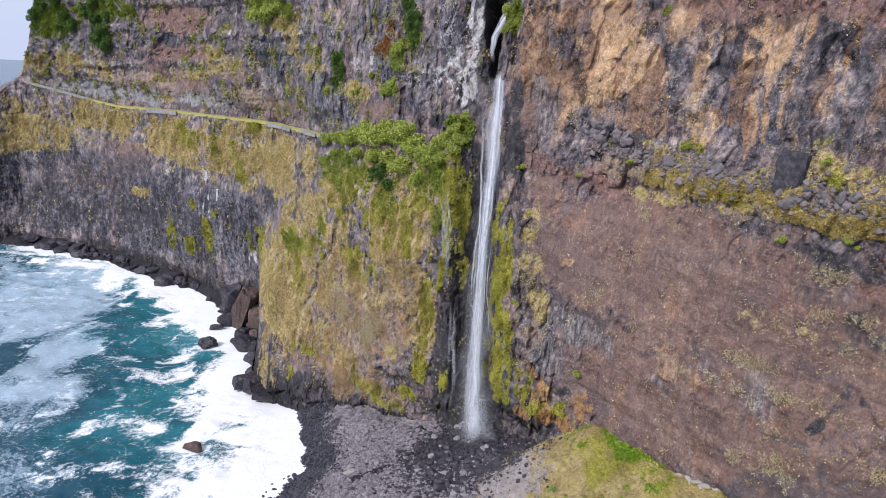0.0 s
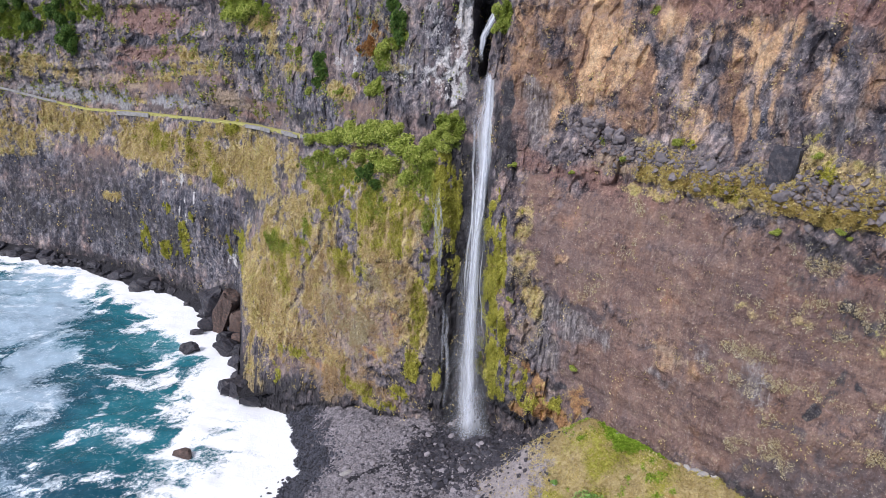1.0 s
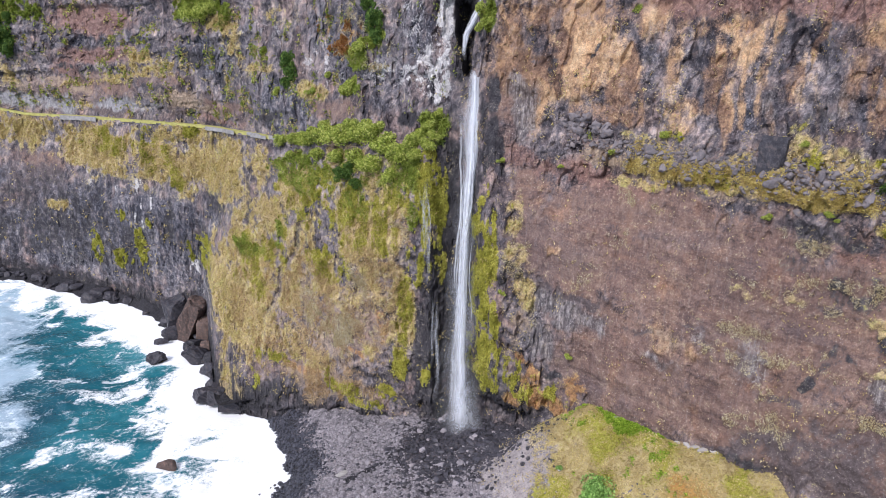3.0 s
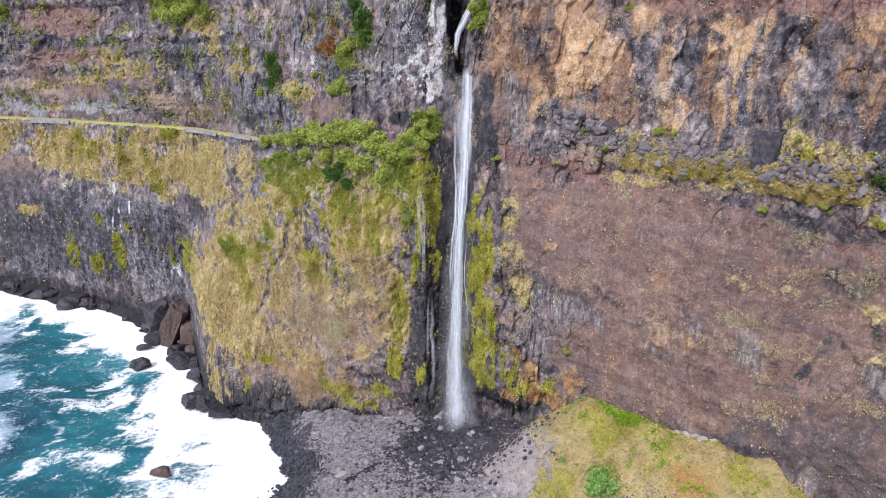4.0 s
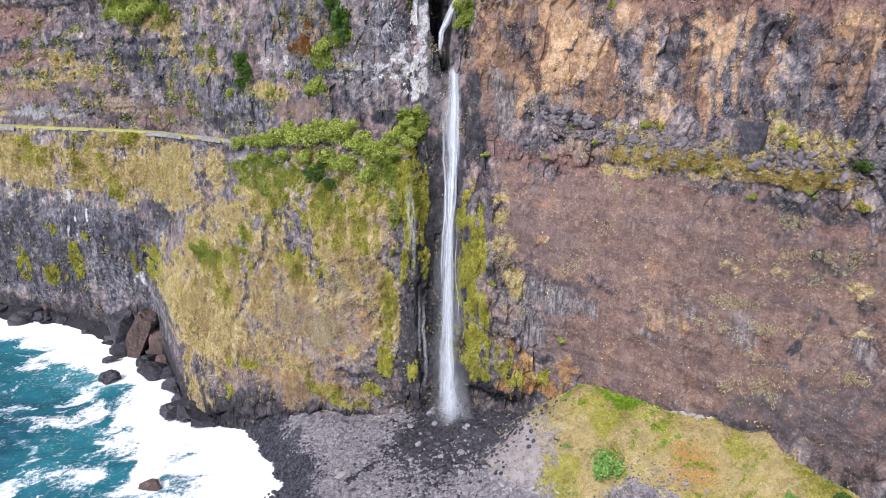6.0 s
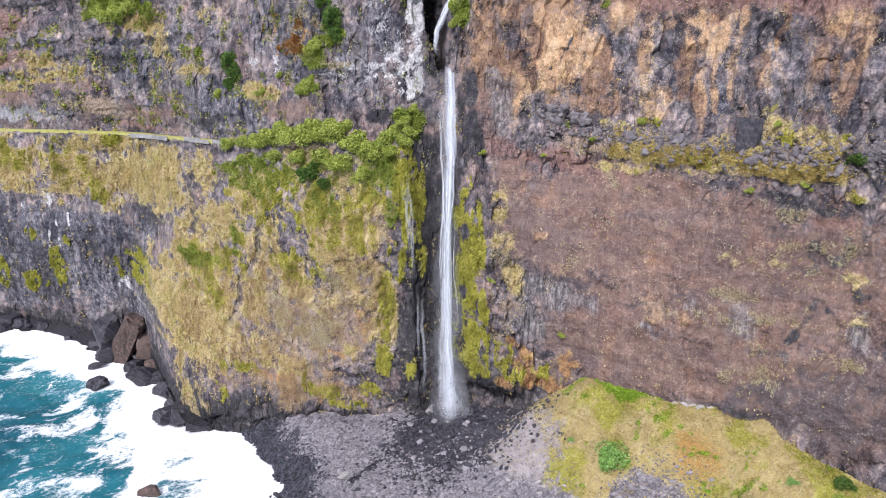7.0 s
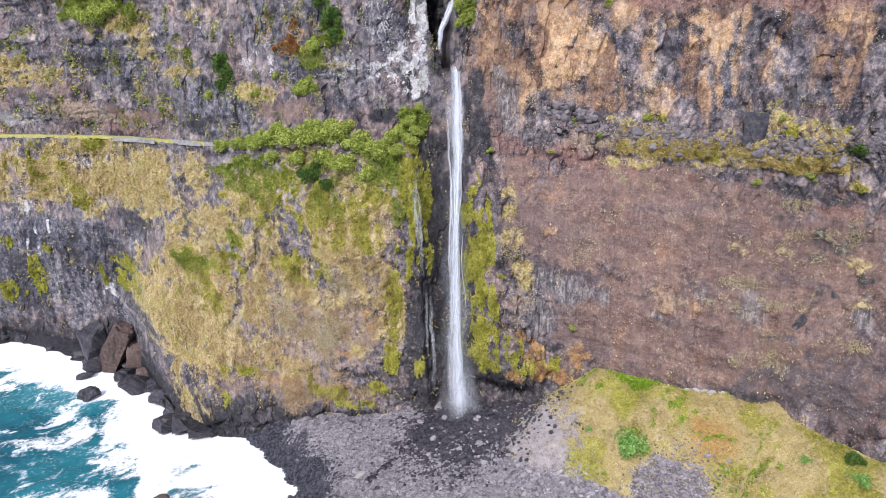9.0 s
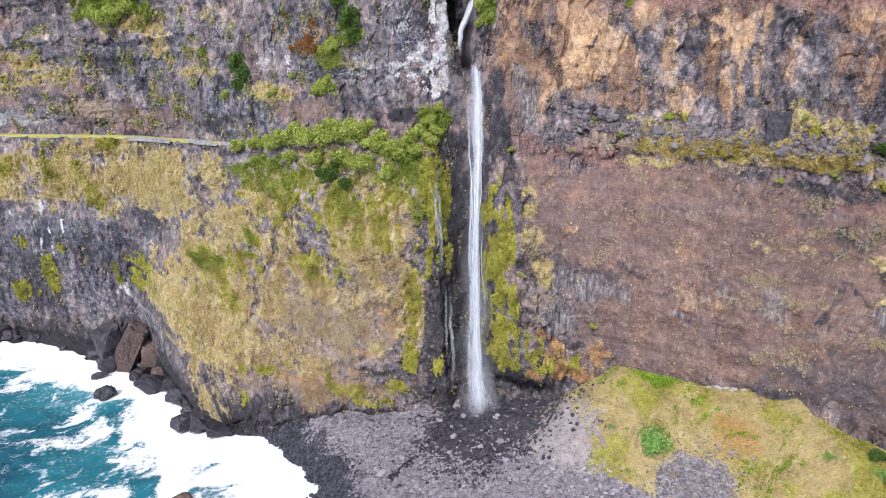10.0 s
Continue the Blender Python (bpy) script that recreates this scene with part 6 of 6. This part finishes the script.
# rocks along the far waterline
for k in range(70):
    u = rng.uniform(-37, -13.5)
    f = rng.uniform(.35, 1.05)
    r = shell(np.array([u]), np.array([1.0]))[0] * (1 - f) + np.interp(u, BAY_U, BAY_R) * f
    x, y = CX + r * math.sin(radians(u)), r * math.cos(radians(u))
    s = rng.uniform(.9, 3.6) * (1 if u > -25 else 1.4)
    boulder((x, y, swell(np.array([x]), np.array([y]))[0] + 2.6 * (1 - f) + s * .15), (s, s * rng.uniform(.6, 1), s * rng.uniform(.6, .9)), "dark_mid", "dark wet rock on the bay shore", (0, 0, rng.uniform(0, 360)), "rocks along the bay")

# fallen rocks on the ledge of the brown cliff
LEDGE_U, LEDGE_Z = [12, 15.5, 20, 25, 31, 36, 40], [54.2, 54.2, 52.8, 52, 51.6, 51.4, 51.4]
for k in range(170):
    u = rng.uniform(15.5, 41)
    heap = k < 48
    if heap:
        u = rng.uniform(14.9, 18.9)
    z = np.interp(u, LEDGE_U, LEDGE_Z) + (rng.uniform(1.2, 3.2) * (1 - abs(u - 17) / 4) + .6 if heap else rng.normal() * 1.2 + .5)
    x, y, _, _ = cliff_at([u], [z])
    s = rng.uniform(.35, 1.1) * (1.3 if heap else 1) * (1.8 if rng.random() < .12 else 1)
    boulder((x[0], y[0] - .1, z + .1), (s, s * rng.uniform(.6, 1), s * rng.uniform(.6, 1)), "ledge", "angular grey rock fallen on the ledge", (rng.uniform(-50, 50), rng.uniform(-50, 50), rng.uniform(0, 360)), "fallen rocks on the ledge")

# stones of the beach and the mound
for k in range(268):
    if k < 110:
        x, y, s, kind = rng.normal() * 5 - 6, rng.normal() * 4.5 + 92.5, rng.uniform(.5, 1.5), "dark_small"
    elif k < 165:
        x, y, s, kind = rng.uniform(-31, -4), rng.uniform(74, 103), rng.uniform(.4, 1.3), "grey_small"
    elif k < 245:
        x, y, s, kind = 10.2 + rng.normal() * 3, 64.6 + rng.normal() * 2.6, rng.uniform(.25, .85), "grey_small"
    elif k < 262:
        x, y, s, kind = rng.uniform(-6, 6), rng.uniform(68, 80), rng.uniform(.3, .7), "pale_small"
    else:
        x, y, s, kind = rng.uniform(4, 30), rng.uniform(60, 78), rng.uniform(.12, .28), "dark_small"
    z = ground_at(np.array([x]), np.array([y]))[0][0]
    boulder((x, y, z + s * .12), (s, s * rng.uniform(.65, 1), s * rng.uniform(.5, .9)), kind, {"dark": "dark wet stone below the waterfall", "grey": "angular grey stone on the rubble", "pale": "pale grey stone on the talus"}[kind.split("_")[0]], (0, 0, rng.uniform(0, 360)), "stones of the beach", "stone")
# cobbles washed over by the surf
for k in range(24):
    y = rng.uniform(80, 97)
    x = np.interp(y, [p[1] for p in SHORE[:8]], [p[0] for p in SHORE[:8]]) - abs(rng.normal()) * 1.5 - .1
    s = rng.uniform(.35, .9)
    z = max(ground_at(np.array([x]), np.array([y]))[0][0], swell(np.array([x]), np.array([y]))[0] - .1)
    boulder((x, y, z + .1), (s, s * rng.uniform(.6, 1), s * .7), "dark_small", "dark wet cobble in the edge of the surf", (0, 0, rng.uniform(0, 360)), "cobbles in the surf", "stone")
# a pale block and the line of pale stones where the mound meets the wall
for x, y, s in ((-25.2, 91.5, 1.5), (19.8, 74.0, .9), (20.6, 73.4, .8), (21.4, 72.6, 1.0), (22.4, 71.9, .7), (19.0, 74.8, .6), (12.6, 80.2, .7)):
    z = ground_at(np.array([x]), np.array([y]))[0][0]
    boulder((x, y, z + .15), (s * 1.5, s * .8, s * .7), "pale_small", "pale grey stone lying on the ground", (0, 0, rng.uniform(0, 360)), "stones of the beach", "stone")


# ---- loose cover nobody could count ----
def scatter(name, places, sizes, material, label, category, seed, level=1):
    """Many small stones in one mesh."""
    g = np.random.default_rng(seed)
    forms = []
    for i in range(5):
        bm = rock_shape(300 + i, level, 5)
        bm.verts.index_update()
        forms.append((np.array([v.co[:] for v in bm.verts]), np.array([[v.index for v in f.verts] for f in bm.faces])))
        bm.free()
    verts, faces, base = [], [], 0
    pick = g.integers(0, 5, len(places))
    for i, (co, fa) in enumerate(forms):
        p, s = places[pick == i], sizes[pick == i]
        a = g.uniform(0, 6.28, len(p))
        c, d = np.cos(a)[:, None], np.sin(a)[:, None]
        q = co[None] * s[:, None, None]
        q = np.stack([q[..., 0] * c - q[..., 1] * d, q[..., 0] * d + q[..., 1] * c, q[..., 2]], -1) + p[:, None]
        verts.append(q.reshape(-1, 3))
        faces.append((fa[None] + (np.arange(len(p)) * len(co))[:, None, None]).reshape(-1, 3) + base)
        base += len(p) * len(co)
    ob = new(name, soup(name, np.concatenate(verts), np.concatenate(faces), material))
    return tagged(ob, label, category, kind="stuff")


def on_ground(x, y, sink=.1):
    return np.stack([x, y, ground_at(x, y)[0] - sink], -1)


g = np.random.default_rng(8)
x, y = g.uniform(-42, -24, 16000), g.uniform(74, 118, 16000)
dd = ground_at(x, y)[1]
keep = (dd > -1.2) & (dd < 6.5 + g.normal(size=16000) * 1.3)
scatter("dark_shingle", on_ground(x[keep], y[keep], .02), .18 + .5 * g.random(keep.sum()) ** 2, COBBLE, "dark wet cobbles along the waterline", "shingle", 1)
x, y = g.uniform(-34, 4, 15000), g.uniform(70, 106, 15000)
hh, dd, om = ground_at(x, y)
wetness = np.hypot((x + 4.5) / 10, (y - 95) / 8.5)
keep = (dd > 6) & (wetness > 1.12 + g.normal(size=15000) * .12) & (np.abs((x + 20.5) * .55 - (y - 92.5) * .8) + .4 * g.normal(size=15000) > .4)
scatter("grey_rubble", on_ground(x[keep], y[keep], .02), (.12 + .5 * g.random(keep.sum()) ** 3) * np.where(om[keep] > .5, .55, 1), GREY_STONE, "grey angular rubble on the beach and the scree", "rubble", 2)
x, y = -5.5 + g.normal(size=8000) * 6, 92.5 + g.normal(size=8000) * 5
scatter("wet_rubble", on_ground(x, y, .02), .14 + .62 * g.random(8000) ** 2.5, DARK_STONE, "black wet rubble below the waterfall", "rubble", 3)
x, y = -5 + g.normal(size=420) * 4.2, 91 + g.normal(size=420) * 2.2
scatter("pale_rubble", on_ground(x, y, .0), .2 + .5 * g.random(420) ** 2, GREY_STONE, "pale washed rubble strewn below the waterfall", "rubble", 13)
x, y = 10.2 + g.normal(size=1500) * 3.0, 64.3 + g.normal(size=1500) * 2.6
scatter("mound_rubble", on_ground(x, y, .03), g.uniform(.12, .42, 1500), GREY_STONE, "grey rubble on the flank of the mound", "rubble", 4)
u, z = g.uniform(15.5, 42, 2200), g.normal(size=2200) * 1.0 + .9
z = np.interp(u, LEDGE_U, LEDGE_Z) + z
x, y, z, _ = cliff_at(u, z)
scatter("ledge_rubble", np.stack([x, y - .05, z], -1), .12 + .5 * g.random(2200) ** 2.5, LEDGE_STONE, "small grey rubble on the ledge", "rubble", 5)


def tufts(name, P, out, height, material, label, category, seed, blades=4):
    """Small tufts of bent blades in one mesh; out: the way they lean."""
    g = np.random.default_rng(seed)
    n = len(P)
    verts = []
    for _ in range(blades):
        d = out + g.normal(size=(n, 3)) * .45 + np.array([0, 0, .35])
        d /= np.linalg.norm(d, axis=1)[:, None]
        side = np.cross(d, g.normal(size=(n, 3)))
        side /= np.linalg.norm(side, axis=1)[:, None]
        h = (height * g.uniform(.5, 1.3, n))[:, None]
        b = P + g.normal(size=(n, 3)) * .1
        mid = b + d * h * .55
        tip = b + d * h - np.array([0, 0, .25]) * h
        verts.append(np.stack([mid - side * h * .34 - d * h * .3, tip, mid + side * h * .34 - d * h * .3], 1))
    v = np.concatenate(verts).reshape(-1, 3)
    ob = new(name, soup(name, v, np.arange(len(v)).reshape(-1, 3), material))
    return tagged(ob, label, category, kind="stuff")


def grow(mask, count, low, seed, top=42):
    """Places on the cliff where a mask is strong."""
    g = np.random.default_rng(seed)
    w = np.where((U < top) & (Z > 3) & (Z < 83) & (shell(U, Z) < 290), np.clip(mask - low, 0, .6), 0) * np.hypot(X - CX, Y - CY) ** .3
    w = w.ravel() / w.sum()
    k = g.choice(w.size, count, p=w)
    P = np.stack([X.ravel()[k], Y.ravel()[k], Zc.ravel()[k]], -1)
    out = np.stack([-(P[:, 0] - CX), -(P[:, 1] - CY), P[:, 2] * 0], -1)
    out /= np.linalg.norm(out, axis=1)[:, None]
    far = np.clip(np.hypot(P[:, 0] - CX, P[:, 1]) / 110, .8, 1.7)
    return P, out, far


P, out, far = grow(M["dry"], 52000, .3, 1)
tufts("dry_grass", P, out * .7, .27 * far, GRASS_LEAF, "yellowed dry grass tufts on the cliff", "grass", 1, 3)
heath = np.clip(M["soil"], 0, 1) * (U < 4) * (U > -14) * ramp(fbm(along(U) * .5, Z * .5, 37, 5, .62), .42, .55)
P, out, far = grow(heath, 17000, .2, 9)
tufts("heath", P, out * .6, .27 * far, HEATH_LEAF, "brown and straw-coloured low heath on the headland", "plants", 18, 3)
P, out, far = grow(M["moss"], 34000, .3, 2)
tufts("moss_growth", P, out * .6 - np.array([0, 0, .4]), .28 * far, MOSS_LEAF, "yellow-green moss and succulents hanging on the rock", "moss", 2, 3)
P, out, far = grow(M["lush"], 20000, .3, 3)
tufts("green_growth", P, out * .7, .36 * far, GREEN_LEAF, "fresh green plants on the cliff", "plants", 3)
# scattered plants in the cracks of the sheer faces
crack = np.clip(fbm(along(U.ravel()).reshape(U.shape) * .6, Z * .35, 33, 4) - .56, 0, 1) * (1 - .8 * ramp(-U, 13, 15) * ramp(40 - Z, 0, 4)) * (1.2 - np.clip(M["tuff"], 0, 1) * .8)
P, out, far = grow(crack, 9000, 0, 4)
tufts("crevice_grass", P, out * .7, .34 * far, GRASS_LEAF, "thin dry grass in cracks of the rock", "grass", 4)
P, out, far = grow(crack * (Z > 50) * (U < 6), 3600, 0, 5)
tufts("crevice_plants", P, out * .7, .4 * far, GREEN_LEAF, "small green plants in cracks of the rock", "plants", 5)

band_z = np.interp(U, LEDGE_U, LEDGE_Z)
P, out, far = grow(np.exp(-((Z - band_z + .8) / 2.6) ** 2) * ramp(U, 15, 22) * (.4 + np.clip(M["dry"] + M["moss"], 0, 1)) * fbm(along(U.ravel()).reshape(U.shape) * .5, Z * .5, 34, 4) * 1.4, 13000, .3, 8)
tufts("ledge_growth", P, out * .5 + np.array([0, 0, .4]), .3 * far, GOLD_LEAF, "golden low plants between the rocks of the ledge", "plants", 10, 3)
knot = ramp(fbm(along(U.ravel()).reshape(U.shape) * .4, Z * .4, 35, 5, .65), .48, .62)
P, out, far = grow(M["speck"] * (1.15 - np.clip(M["dry"], 0, 1)) * (.35 + knot), 15000, .25, 6)
tufts("speck_plants", P, out * .6, .23 * far, LICHEN_LEAF, "tiny pale golden plants dotted over the rock", "plants", 8)
P, out, far = grow((M["rust"] + .5 * crack) * (Z > 54) * (U < 6) * (U > -13) * (.3 + knot), 2600, .3, 7)
tufts("red_growth", P, out * .6, .32 * far, RED_LEAF, "reddish brown succulents on the rock", "plants", 9)

w = np.clip(dry * (1 - mossy * .4) - top_lush, 0, 1) * (GX > -8) * (GX < 40) * (GY > 51)
k = g.choice(w.size, 30000, p=(w / w.sum()).ravel())
P = np.stack([GX.ravel()[k], GY.ravel()[k], GZ.ravel()[k]], -1)
tufts("mound_grass", P, np.tile([0, -.2, 1.0], (len(P), 1)), np.full(len(P), .26), GRASS_LEAF, "yellowed grass covering the mound", "grass", 6)
w = np.clip(mossy - .2, 0, 1) * (GX > -8) * (GX < 40) * (GY > 51)
k = g.choice(w.size, 15000, p=(w / w.sum()).ravel())
P = np.stack([GX.ravel()[k], GY.ravel()[k], GZ.ravel()[k]], -1)
tufts("mound_greens", P, np.tile([0, -.2, 1.0], (len(P), 1)), np.full(len(P), .25), MOSS_LEAF, "low yellow-green plants covering the mound", "plants", 7)
w = np.clip(top_lush - .2, 0, 1) * (GX > 6) * (GX < 40) * (GY > 60)
k = g.choice(w.size, 5000, p=(w / w.sum()).ravel())
P = np.stack([GX.ravel()[k], GY.ravel()[k], GZ.ravel()[k]], -1)
tufts("mound_fresh_greens", P, np.tile([0, -.2, 1.0], (len(P), 1)), np.full(len(P), .34), FRESH_LEAF, "bright green leafy plants on the crest of the mound", "plants", 17)
